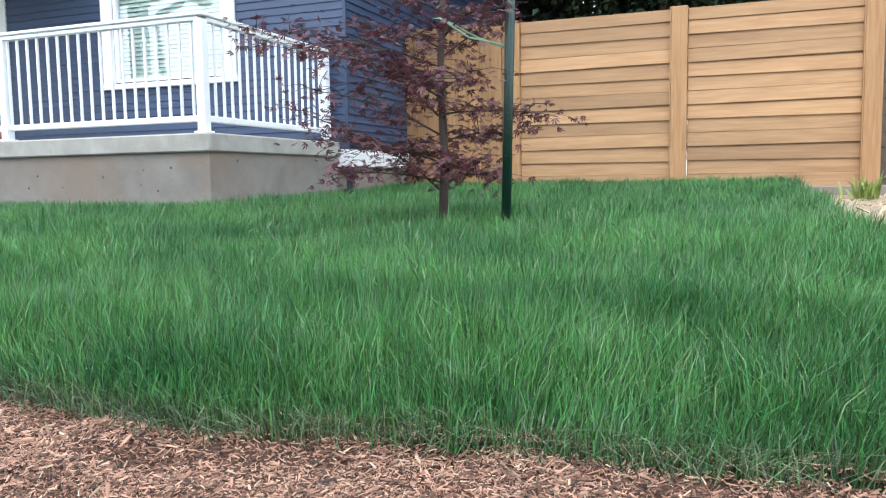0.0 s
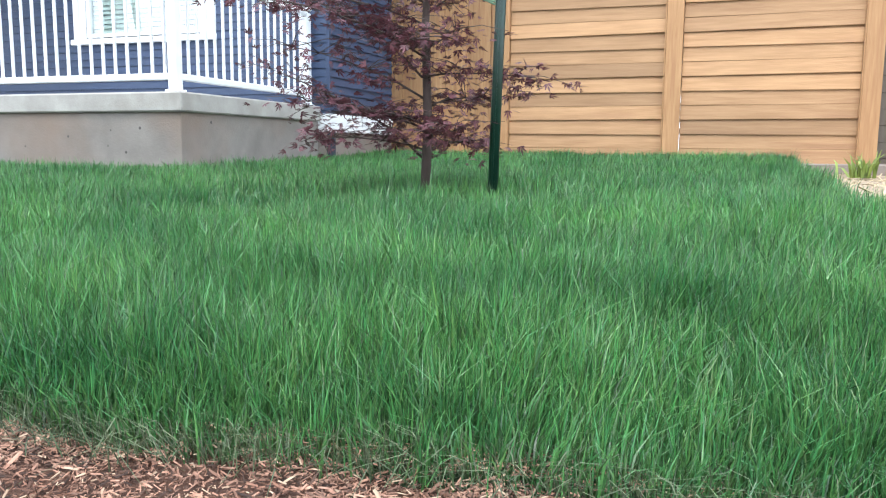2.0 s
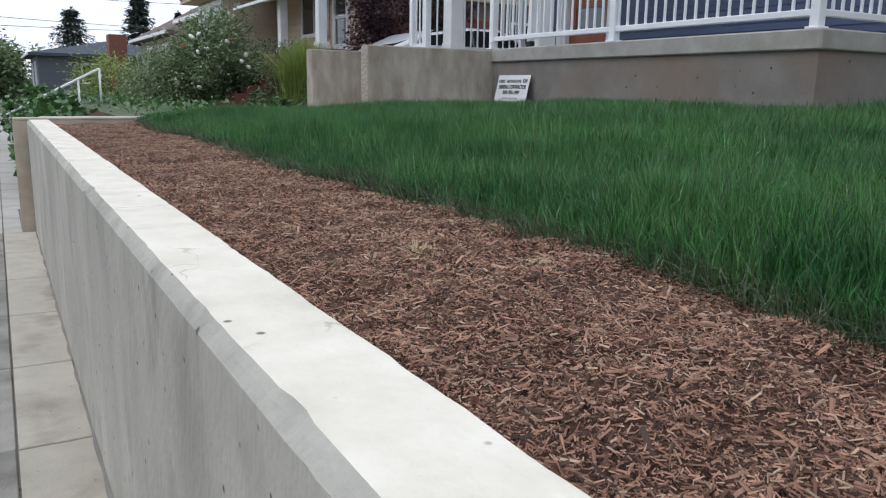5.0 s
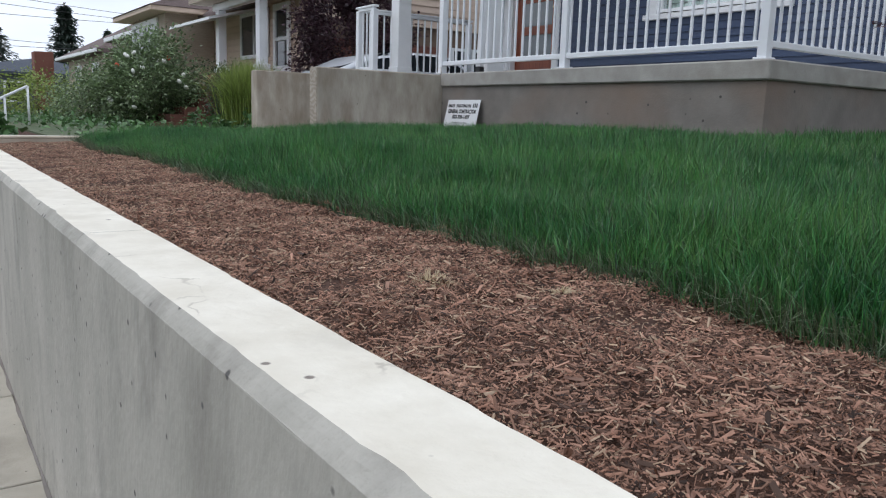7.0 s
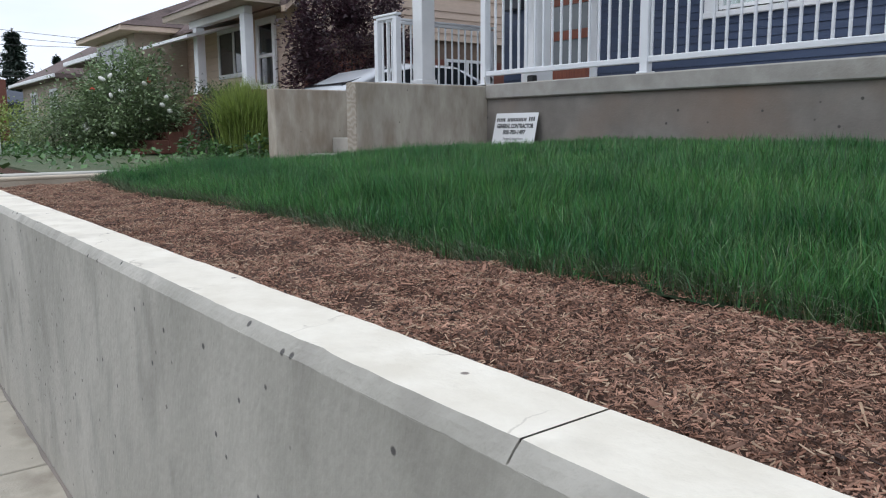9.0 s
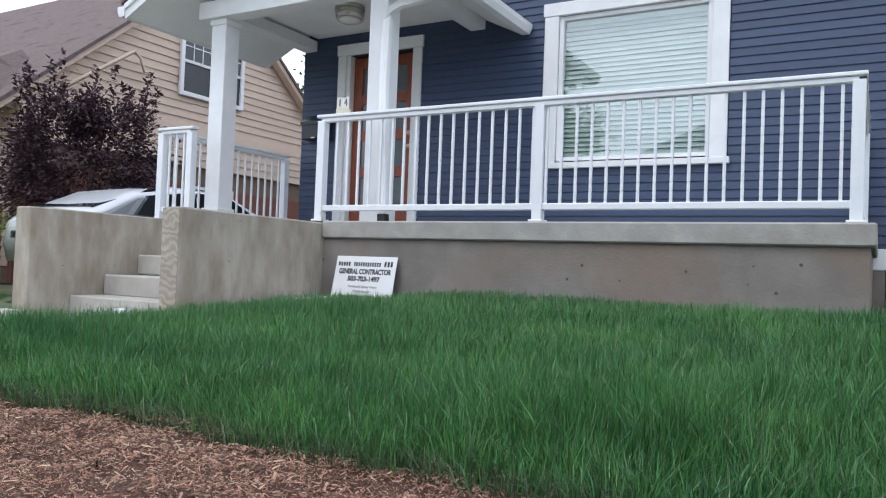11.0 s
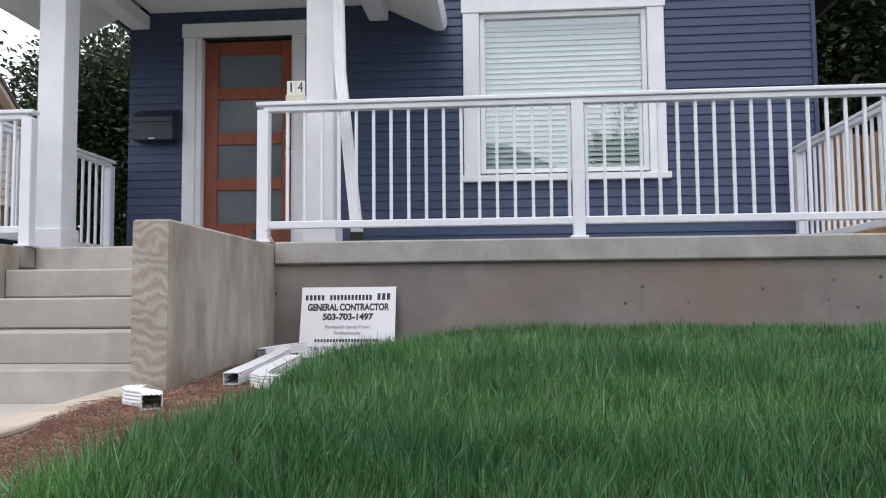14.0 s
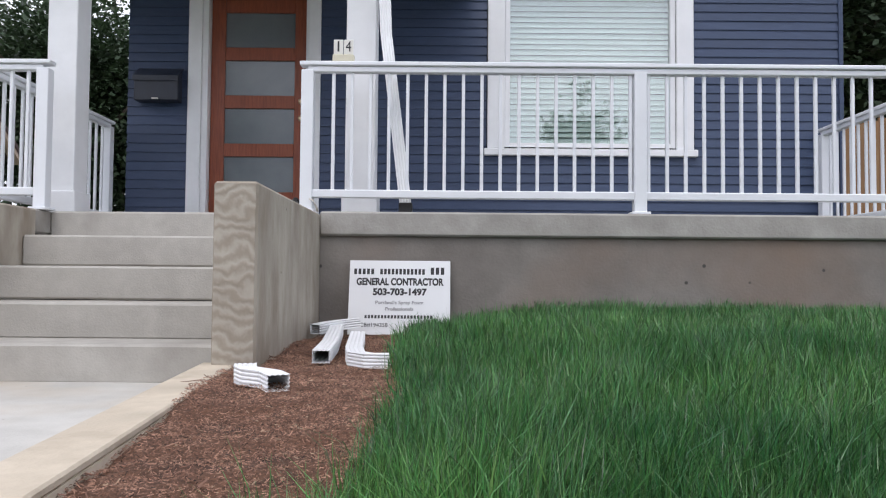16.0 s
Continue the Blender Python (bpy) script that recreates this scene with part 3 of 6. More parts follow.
part("form_face", block(-8.032, -7.858, 3.526, 3.5295, 0.9, 1.905), M_PLY, steps, "front face printed with plywood grain")
part("cheek_wall", block(-9.85, -9.654, 3.53, PORCH - 0.002, 0.5, 1.93, 0.012), M_CHEEK, steps)

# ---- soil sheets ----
sheet("lawn_soil", np.linspace(-7.45, 1.25, 60), np.linspace(1.055, 5.2, 30), lambda x, y: soil(x, y) - 0.008, M_TURF, "soil under the lawn, darkened as the shade between blades", "soil", "structure")
sheet("side_lawn_soil", np.linspace(-3.4, 1.25, 30), np.linspace(5.2, 9.02, 20), soil, M_TURF, "soil under the side lawn, darkened as the shade between blades", "soil", "structure")


def heap(x, y):
    """Small humps and hollows of the mulch."""
    h = 0
    for f, a, p in ((3.1, 0.35, 0.3), (6.3, 0.45, 1.9), (11.7, 0.4, 4.1), (19.0, 0.3, 2.6), (31.0, 0.18, 0.9)):
        h = h + a * np.sin(f * (x * math.cos(p) + y * math.sin(p)) + 5 * p) * np.sin(f * 0.9 * (y * math.cos(p) - x * math.sin(p)) + 3 * p)
    return 0.024 * h - 0.026 * np.clip(h - 0.55, 0, 1) * 2


def bed(x, y):
    return soil(x, y) + heap(x, y) - 0.004


sheet("mulch_soil", np.linspace(-7.62, 3.0, 220), np.linspace(WALL_IN, 1.06, 22), bed, M_SOIL, "red-brown soil under bark mulch, darkened for the shade in hollows", "soil", "structure")
sheet("strip_soil", np.linspace(-8.0, -7.2, 24), np.linspace(1.06, 5.2, 80), lambda x, y: bed(x, y) + 0.012, M_FINE, "red-brown soil strip beside the walkway", "soil", "structure")
sheet("dirt_margin", np.linspace(1.1, 4.0, 30), np.linspace(1.0, 9.0, 60), lambda x, y: soil(x, y) + 0.02 - 0.11 * min(1, max(0, (y - 5.5) / 2.5)) * min(1, max(0, (x - 1.1) / 0.3)) + 0.02 * noise.noise((x * 3, y * 3, 1)), M_DIRT, "dry straw-covered dirt along the lawn", "soil", "structure")

# ---- the blue house ----
house = thing("house", (-6.7, 9.5, 1.2), "navy blue bungalow with white trim and concrete porch", "house")
HD = 13.0                                       # depth to the back wall
EAVE, RIDGE = 5.45, 7.45
MID = (LEFT + RIGHT) / 2
WX0, WX1, WZ0, WZ1 = -6.50, -4.90, 2.74, 4.31   # window opening
DX0, DX1, DZ1 = -9.30, -8.335, 4.17              # door opening
front = bmesh.new()
for x0, x1, z0, z1 in ((LEFT, DX0, 1.2, DZ1), (DX1, WX0, 1.2, DZ1), (LEFT, WX0, DZ1, EAVE), (WX0, WX1, 1.2, WZ0), (WX0, WX1, WZ1, EAVE), (WX1, RIGHT, 1.2, EAVE), (DX0, DX1, 1.2, FLOOR + 0.02)):
    block(x0, x1, FACADE, FACADE + 0.15, z0, z1, bm=front)
prism([(LEFT, EAVE), (RIGHT, EAVE), (MID, RIDGE)], "y", FACADE, FACADE + 0.15, front)
front_wall = part("front_wall", front, M_NAVYBACK, house)
side_wall = part("side_wall", block(RIGHT - 0.15, RIGHT, FACADE + 0.151, FACADE + HD, 1.86, EAVE), M_NAVYBACK, house)
left_wall = part("side_wall", block(LEFT, LEFT + 0.15, FACADE + 0.151, FACADE + HD, 1.2, EAVE), M_NAVY, house)
part("back_wall", block(LEFT + 0.151, RIGHT - 0.151, FACADE + HD - 0.15, FACADE + HD, 1.2, EAVE), M_NAVY, house)
part("foundation_wall", block(RIGHT - 0.14, RIGHT - 0.02, FACADE - 0.02, FACADE + HD, 0.9, 1.665), M_FOUND, house)
part("skirt_board", block(RIGHT - 0.14, RIGHT + 0.03, FACADE - 0.02, FACADE + HD, 1.667, 1.855, 0.006), M_WHITE, house, "white skirt board above the foundation")
# roof with overhangs
OV = 0.9
slope = (RIDGE - EAVE) / (MID - LEFT)
for s in (-1, 1):
    xe = LEFT - OV if s < 0 else RIGHT + OV
    ze = EAVE - slope * OV + 0.04
    part("roof", prism([(xe, ze), (MID, RIDGE + 0.04), (MID, RIDGE + 0.18), (xe, ze + 0.14)], "y", FACADE - 0.55, FACADE + HD + 0.5), M_ROOF, house)
    part("eave_soffit", prism([(xe, ze - 0.04), (MID, RIDGE), (MID, RIDGE + 0.039), (xe, ze - 0.001)], "y", FACADE - 0.5, FACADE + HD + 0.4), M_EAVE, house, "brown eave boards darkened for the shade under the roof")
    part("fascia", block(xe - 0.02, xe + 0.02, FACADE - 0.55, FACADE + HD + 0.5, ze - 0.05, ze + 0.12), M_WALKOLD, house)

# lap siding, board by board
LAP = 0.0854
LAP0 = 4.37 - 30 * LAP


def lap_mesh(length, height, material, thick=0.023, name="siding_board"):
    """A lap board: thicker at its lower edge, along x from 0."""
    return as_mesh(name, prism([(0.0, 0.0), (-thick, 0.0), (-thick, 0.004), (-0.003, height), (0.0, height)], "x", 0, length), material)


lap_cache = {}


def lap(parent, x0, x1, z, height, material, m0=None, thick=0.014):
    key = (round(x1 - x0, 3), height, material.name, thick)
    if key not in lap_cache:
        lap_cache[key] = lap_mesh(x1 - x0, height, material, thick)
    return piece("siding_board", lap_cache[key], parent, m0 if m0 is not None else pose(x0, FACADE, z))


TRIM = 0.115
for k in range(int((RIDGE - LAP0) / LAP)):
    z = LAP0 + k * LAP
    x0, x1 = LEFT + 0.0, RIGHT - 0.0
    if z > EAVE - 0.02:
        d = (z + LAP - EAVE) / slope
        x0, x1 = LEFT + d, RIGHT - d
        if x1 - x0 < 0.2:
            continue
    spans = [(x0, x1)]
    for a, b, lo, hi in ((WX0 - 0.17, WX1 + 0.17, WZ0 - 0.09, WZ1 + 0.14), (DX0 - 0.14, DX1 + 0.1, 1.8, DZ1 + 0.13)):
        if z + LAP > lo + 0.02 and z < hi - 0.02:
            cut = []
            for p, q in spans:
                if p < a:
                    cut.append((p, min(q, a)))
                if q > b:
                    cut.append((max(p, b), q))
            spans = cut
    for p, q in spans:
        lap(front_wall, p, q, z, LAP, M_NAVY)
for k in range(1, int((EAVE - LAP0) / LAP)):
    lap(side_wall, 0, 6.0, 0, LAP, M_NAVY, Matrix.Translation((RIGHT, FACADE - 0.012, LAP0 + k * LAP)) @ pose(0, 0, 0, 0, 0, 90), 0.022)

part("corner_board", block(RIGHT - 0.014, RIGHT + 0.027, FACADE - 0.027, FACADE + 0.014, 1.86, EAVE, 0.003), M_NAVY, house)

# window: trim, sash, pane and a closed blind
window = part("window", block(WX0 + 0.02, WX1 - 0.02, FACADE + 0.30, FACADE + 0.32, WZ0, WZ1), M_ROOM, house, "large white-trimmed window with closed ivory blinds")
for nm, b in (("side_trim", (WX0 - 0.16, WX0, FACADE - 0.035, FACADE + 0.02, WZ0 - 0.02, WZ1)), ("side_trim", (WX1, WX1 + 0.16, FACADE - 0.035, FACADE + 0.02, WZ0 - 0.02, WZ1)),
              ("head_trim", (WX0 - 0.175, WX1 + 0.175, FACADE - 0.042, FACADE + 0.02, WZ1 + 0.002, WZ1 + 0.145)), ("sill", (WX0 - 0.19, WX1 + 0.19, FACADE - 0.06, FACADE + 0.03, WZ0 - 0.085, WZ0 - 0.022))):
    part(nm, block(*b, 0.005), M_WHITE, window)
F = 0.05
for b in ((WX0 + 0.002, WX0 + F, WZ0 - 0.02, WZ1), (WX1 - F, WX1 - 0.002, WZ0 - 0.02, WZ1), (WX0 + F, WX1 - F, WZ1 - F, WZ1), (WX0 + F, WX1 - F, WZ0 - 0.02, WZ0 + F - 0.01)):
    part("sash", block(b[0], b[1], FACADE + 0.0, FACADE + 0.07, b[2], b[3], 0.004), M_WHITE, window)
pane = part("pane", block(WX0 + F, WX1 - F, FACADE + 0.035, FACADE + 0.039, WZ0 + F - 0.01, WZ1 - F), M_GLASS, window)
pane.visible_shadow = False
slat = as_mesh("blind_slat", block(0, WX1 - WX0 - 0.02, -0.0015, 0.0015, -0.0268, 0.0268), M_BLIND)
for k in range(28):
    z = WZ0 + 0.03 + k * 0.0525
    piece("blind_slat", slat, window, pose(WX0 + 0.01, FACADE + 0.105, z, -22 + 3 * math.sin(k * 2.3), 0.12 * math.sin(k * 1.7)))
part("blind_rail", block(WX0 + F + 0.01, WX1 - F - 0.01, FACADE + 0.06, FACADE + 0.11, WZ1 - F - 0.055, WZ1 - F), M_BLIND, window)

# front door: stained wood with four frosted lights
door = part("front_door", block(DX0 + 0.03, DX1 - 0.03, FACADE + 0.10, FACADE + 0.11, FLOOR + 0.05, DZ1 - 0.02), M_FROST, house, "red-brown stained wooden door with four frosted lights")
for b in ((DX0 - 0.155, DX0 - 0.03, DZ1), (DX1 + 0.0, DX1 + 0.115, DZ1)):
    part("side_trim", block(b[0], b[1], FACADE - 0.035, FACADE + 0.02, FLOOR, b[2], 0.005), M_WHITE, door)
part("head_trim", block(DX0 - 0.17, DX1 + 0.13, FACADE - 0.042, FACADE + 0.02, DZ1 + 0.002, DZ1 + 0.14, 0.005), M_WHITE, door)
for b in ((DX0 - 0.029, DX0 + 0.025, DZ1), (DX1 - 0.025, DX1 - 0.001, DZ1)):
    part("jamb", block(b[0], b[1], FACADE - 0.01, FACADE + 0.14, FLOOR, b[2], 0.003), M_WHITE, door)
part("threshold", block(DX0 + 0.026, DX1 - 0.026, FACADE - 0.03, FACADE + 0.14, FLOOR, FLOOR + 0.045, 0.004), M_NICKEL, door)
L0, L1, B0, T0 = DX0 + 0.03, DX1 - 0.03, FLOOR + 0.05, DZ1 - 0.02
for b in ((L0, L0 + 0.13, B0, T0), (L1 - 0.115, L1, B0, T0)):
    part("stile", block(b[0], b[1], FACADE + 0.075, FACADE + 0.125, b[2], b[3], 0.003), M_DOOR, door)
LIGHT, STEP_UP = 0.335, 0.458
edges = [(B0, 4.015 - 3 * STEP_UP - LIGHT)] + [(4.015 - k * STEP_UP, 4.015 - (k - 1) * STEP_UP - LIGHT) for k in (3, 2, 1)] + [(4.015, T0)]
for a, b in edges:
    part("rail", block(L0 + 0.131, L1 - 0.116, FACADE + 0.077, FACADE + 0.123, a, b, 0.003), M_DOOR, door)
for z in (3.0, 3.16):
    part("knob", turned([(0.012, 0), (0.028, 0.006), (0.03, 0.03), (0.02, 0.05), (0.008, 0.052)], (0, 0, 0), 14), M_BRASS, door).matrix_basis = Matrix.Translation(Vector((L1 - 0.045, FACADE + 0.075, z)) - ORIGIN[house.name]) @ pose(0, 0, 0, 90) @ Matrix.Translation(ORIGIN[house.name])

# mailbox
mailbox = thing("mailbox", (-9.71, FACADE - 0.02, 3.12), "dark painted steel mailbox on the siding", "mailbox")
part("body", prism([(FACADE - 0.013, 3.12), (FACADE - 0.15, 3.12), (FACADE - 0.15, 3.34), (FACADE - 0.013, 3.44)], "x", -9.91, -9.51, bevel=0.008), M_MAIL, mailbox)
part("lid", prism([(FACADE - 0.014, 3.447), (FACADE - 0.165, 3.345), (FACADE - 0.165, 3.30), (FACADE - 0.155, 3.30), (FACADE - 0.155, 3.335), (FACADE - 0.014, 3.435)], "x", -9.918, -9.502), M_MAIL, mailbox)
part("latch", block(-9.74, -9.68, FACADE - 0.17, FACADE - 0.151, 3.125, 3.14, 0.003), M_NICKEL, mailbox)

# ---- porch: slab, foundation ----
porch = thing("porch", (-6.6, 6.3, 1.2), "concrete front porch with white columns and a small gable roof", "porch", kind="structure")
SL, SR = -10.30, -3.45
part("slab", block(-7.848, SR, PORCH, FACADE - 0.016, 1.775, FLOOR, 0.012), M_SLAB, porch, "grey cast slab with an overhanging lip")
part("slab", block(-9.652, -7.85, 5.603, FACADE - 0.016, 1.785, FLOOR, 0.006), M_SLAB, porch)
part("slab", block(SL, -9.654, PORCH, FACADE - 0.016, 1.775, FLOOR, 0.012), M_SLAB, porch)
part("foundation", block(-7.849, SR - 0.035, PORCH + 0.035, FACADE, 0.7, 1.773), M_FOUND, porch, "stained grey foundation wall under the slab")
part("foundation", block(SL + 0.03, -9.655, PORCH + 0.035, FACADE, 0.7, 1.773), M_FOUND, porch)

# columns with plinths and caps
for cx in (-7.65, -9.765):
    col = part("column", block(cx - 0.105, cx + 0.105, 5.64, 5.85, FLOOR, 4.165, 0.006), M_WHITE, porch, "square white column")
    part("plinth", block(cx - 0.125, cx + 0.125, 5.62, 5.87, FLOOR + 0.001, 2.10, 0.006), M_WHITE, col)
    part("cap", block(cx - 0.12, cx + 0.12, 5.625, 5.865, 4.10, 4.166, 0.004), M_WHITE, col)

# beams, ceiling
BEAM0, BEAM1 = 4.168, 4.36
part("beam", block(-10.02, -7.39, 5.58, 5.78, BEAM0, BEAM1, 0.006), M_WHITE, porch)
for x in (-7.58, -10.0):
    part("beam", block(x, x + 0.19, 5.782, FACADE - 0.016, 4.275, 4.41, 0.006), M_WHITE, porch)
part("porch_ceiling", block(-9.809, -7.601, 5.783, FACADE - 0.016, 4.44, 4.46), M_SOFFIT, porch)
# roof
AX, EZ, AZ, EW = -8.78, 4.15, 5.07, 1.86
pitch = (AZ - EZ) / EW
RY0, RY1 = 5.12, FACADE - 0.016
for s in (-1, 1):
    e = AX + s * EW
    part("soffit", prism([(e, EZ), (AX, AZ), (AX, AZ + 0.03), (e, EZ + 0.03)], "y", RY0 + 0.03, RY1), M_SOFFIT, porch)
    part("roof", prism([(e + s * 0.05, EZ + 0.13), (AX, AZ + 0.15), (AX, AZ + 0.19), (e + s * 0.05, EZ + 0.165)], "y", RY0 - 0.03, RY1), M_ROOF, porch)
    part("rake_board", prism([(e, EZ - 0.03), (AX, AZ - 0.03), (AX, AZ + 0.149), (e, EZ + 0.149 - 0.02)], "y", RY0 - 0.005, RY0 + 0.028), M_WHITE, porch)
    part("rake_trim", prism([(e, EZ + 0.07), (AX, AZ + 0.09), (AX, AZ + 0.148), (e, EZ + 0.128)], "y", RY0 - 0.026, RY0 - 0.006), M_WHITE, porch)
    g0, g1 = (e, e + 0.11) if s > 0 else (e - 0.11, e)
    gut = prism([(g0, EZ + 0.11), (g0, EZ - 0.0), (g1 - (0.03 if s > 0 else 0), EZ), (g1, EZ + 0.06), (g1, EZ + 0.11)] if s > 0 else [(g1, EZ + 0.11), (g1, EZ), (g0 + 0.03, EZ), (g0, EZ + 0.06), (g0, EZ + 0.11)], "y", RY0 - 0.02, RY1 - 0.01)
    part("gutter", gut, M_WHITE, porch, "white aluminium gutter")
# gable siding above the beam
gable = part("gable_wall", prism([(-9.98, BEAM1), (-7.56, BEAM1), (AX, BEAM1 + 1.2 * pitch)], "y", 5.66, 5.74), M_NAVYBACK, porch)
for k in range(8):
    z = BEAM1 + 0.002 + k * LAP
    half = 1.19 - (z - BEAM1) / pitch
    if half > LAP / pitch:
        me = as_mesh("siding_board", prism([(AX - half, z), (AX + half, z), (AX + half - LAP / pitch * 0.98, z + LAP * 0.98), (AX - half + LAP / pitch * 0.98, z + LAP * 0.98)], "y", 5.645, 5.659), M_NAVY)
        piece("siding_board", me, gable, Matrix())

# ceiling lamp
lamp = thing("ceiling_lamp", (-8.67, 6.53, 4.28), "brushed nickel drum ceiling lamp with frosted glass", "lamp")
LC = (-8.67, 6.53, 4.28)
part("canopy", turned([(0.03, 0.16), (0.165, 0.158), (0.17, 0.135), (0.15, 0.125)], LC, 28), M_NICKEL, lamp)
part("glass", turned([(0.138, 0.125), (0.142, 0.06), (0.135, 0.01), (0.10, -0.02), (0.02, -0.03)], LC, 28), M_LAMPGLASS, lamp)
for z, r in ((0.0, 0.146), (0.062, 0.158)):
    part("band", turned([(r - 0.012, z), (r, z), (r + 0.003, z + 0.011), (r, z + 0.02), (r - 0.012, z + 0.02)], LC, 28), M_NICKEL, lamp)
for k in range(4):
    a = 0.6 + k * math.tau / 4
    part("strut", tube([(LC[0] + 0.148 * math.cos(a), LC[1] + 0.148 * math.sin(a), LC[2] + 0.01), (LC[0] + 0.16 * math.cos(a), LC[1] + 0.16 * math.sin(a), LC[2] + 0.13)], 0.006, 0.006, 6), M_NICKEL, lamp)


# ---- railings ----
RAIL = 2.915
baluster_mesh = as_mesh("baluster", block(-0.0105, 0.0105, -0.0105, 0.0105, 2.075, 2.845, 0.002), M_VINYL)
post_mesh = as_mesh("post", block(-0.04, 0.04, -0.04, 0.04, FLOOR + 0.016, 2.86, 0.004), M_VINYL)
foot_mesh = as_mesh("post_foot", block(-0.06, 0.06, -0.06, 0.06, FLOOR, FLOOR + 0.018, 0.004), M_VINYL)


def railing(a, b, posts, label, gap=0.121, at=None):
    """A run of white rail from a to b (x, y), with posts at the given fractions."""
    a, b = Vector((*a, 0)), Vector((*b, 0))
    d = (b - a)
    n = d.normalized()
    ang = math.degrees(math.atan2(n.y, n.x))
    r = thing("railing", (a.x, a.y, FLOOR), label, "railing", "porch railings")
    m = Matrix.Translation((a.x, a.y, 0)) @ pose(0, 0, 0, 0, 0, ang)
    L = d.length
    for nm, y0, y1, z0, z1, e in (("top_rail", -0.03, 0.03, 2.845, 2.885, 0.0), ("rail_cap", -0.045, 0.045, 2.8855, RAIL, 0.05), ("bottom_rail", -0.024, 0.024, 2.025, 2.078, 0.0)):
        piece(nm, as_mesh(nm, block(-e, L + e, y0, y1, z0, z1, 0.006), M_VINYL), r, m)
    for f in posts:
        p = piece("post", post_mesh, r, m @ pose(f * L, 0, 0))
        ft = new("post_foot", foot_mesh)
        ft.parent = p
    k = max(1, round(L / gap))
    for x in at or [L * i / k for i in range(1, k)]:
        if min(abs(x - f * L) for f in (*posts, 9)) > 0.05:
            piece("baluster", baluster_mesh, r, m @ pose(x, 0, 0))
    return r


railing((-7.95, 5.25), (-3.57, 5.25), (0, 0.4945, 1), "long white vinyl railing along the porch front", at=[2.106 - 0.1212 * k for k in range(17)] + [2.224 + 0.1212 * k for k in range(18)])
railing((-3.57, 5.30), (-3.57, 7.30), (1,), "white vinyl railing at the porch's fence side")
railing((-10.11, 5.26), (-9.68, 5.26), (0, 1), "short white vinyl railing beside the steps")
railing((-10.11, 5.31), (-10.11, 7.2), (0.999,), "white vinyl railing on the driveway side")

# house number box on the rail
number = thing("number_box", (-7.72, 5.24, RAIL), "cream box with number cards propped on the railing", "house number")
part("stand", block(-7.79, -7.65, 5.215, 5.265, RAIL, RAIL + 0.045, 0.004), M_CREAM, number)
for i, ch in enumerate("14"):
    x = -7.753 + 0.066 * i
    card = part("card", block(x - 0.031, x + 0.031, 5.225, 5.235, RAIL + 0.047, RAIL + 0.145, 0.003), M_CARD, number)
    lettering(ch, 0.10, 0.012 if ch == "1" else 0.036, pose(x, 5.2235, RAIL + 0.096, 90), card, M_INK)


# ---- downspouts: ribbed rectangular pipes ----
def pipe(name, pts, material, parent, w=0.078, h=0.058, label=""):
    """A hollow ribbed rectangular pipe swept along points."""
    bm = bmesh.new()
    prof = []
    for (x0, y0), (x1, y1) in zip(((-w, -h), (w, -h), (w, h), (-w, h)), ((w, -h), (w, h), (-w, h), (-w, -h))):
        for k in range(12):
            f = k / 12
            inset = 0.90 if k % 3 == 1 else 1.0
            prof.append(((x0 + (x1 - x0) * f) * 0.5 * inset, (y0 + (y1 - y0) * f) * 0.5 * inset))
    pts = [Vector(p) for p in pts]
    def ring(i, k):
        d = (pts[min(i + 1, len(pts) - 1)] - pts[max(i - 1, 0)]).normalized()
        u = d.cross(Vector((0, 0, 1))).normalized() if abs(d.z) < 0.9 else Vector((1, 0, 0))
        v = u.cross(d)
        return [bm.verts.new(pts[i] + k * (a * u + b * v)) for a, b in prof]
    outer, inner = [ring(i, 1.0) for i in range(len(pts))], [ring(i, 0.93) for i in range(len(pts))]
    n = len(prof)
    for rows, flip in ((outer, False), (inner, True)):
        for a, b in zip(rows, rows[1:]):
            for k in range(n):
                q = (a[k], a[(k + 1) % n], b[(k + 1) % n], b[k])
                bm.faces.new(q[::-1] if flip else q)
    for a, b in ((outer[0], inner[0]), (outer[-1], inner[-1])):
        for k in range(n):
            bm.faces.new((a[k], a[(k + 1) % n], b[(k + 1) % n], b[k]))
    bmesh.ops.recalc_face_normals(bm, faces=bm.faces)
    return part(name, bm, material, parent, label)


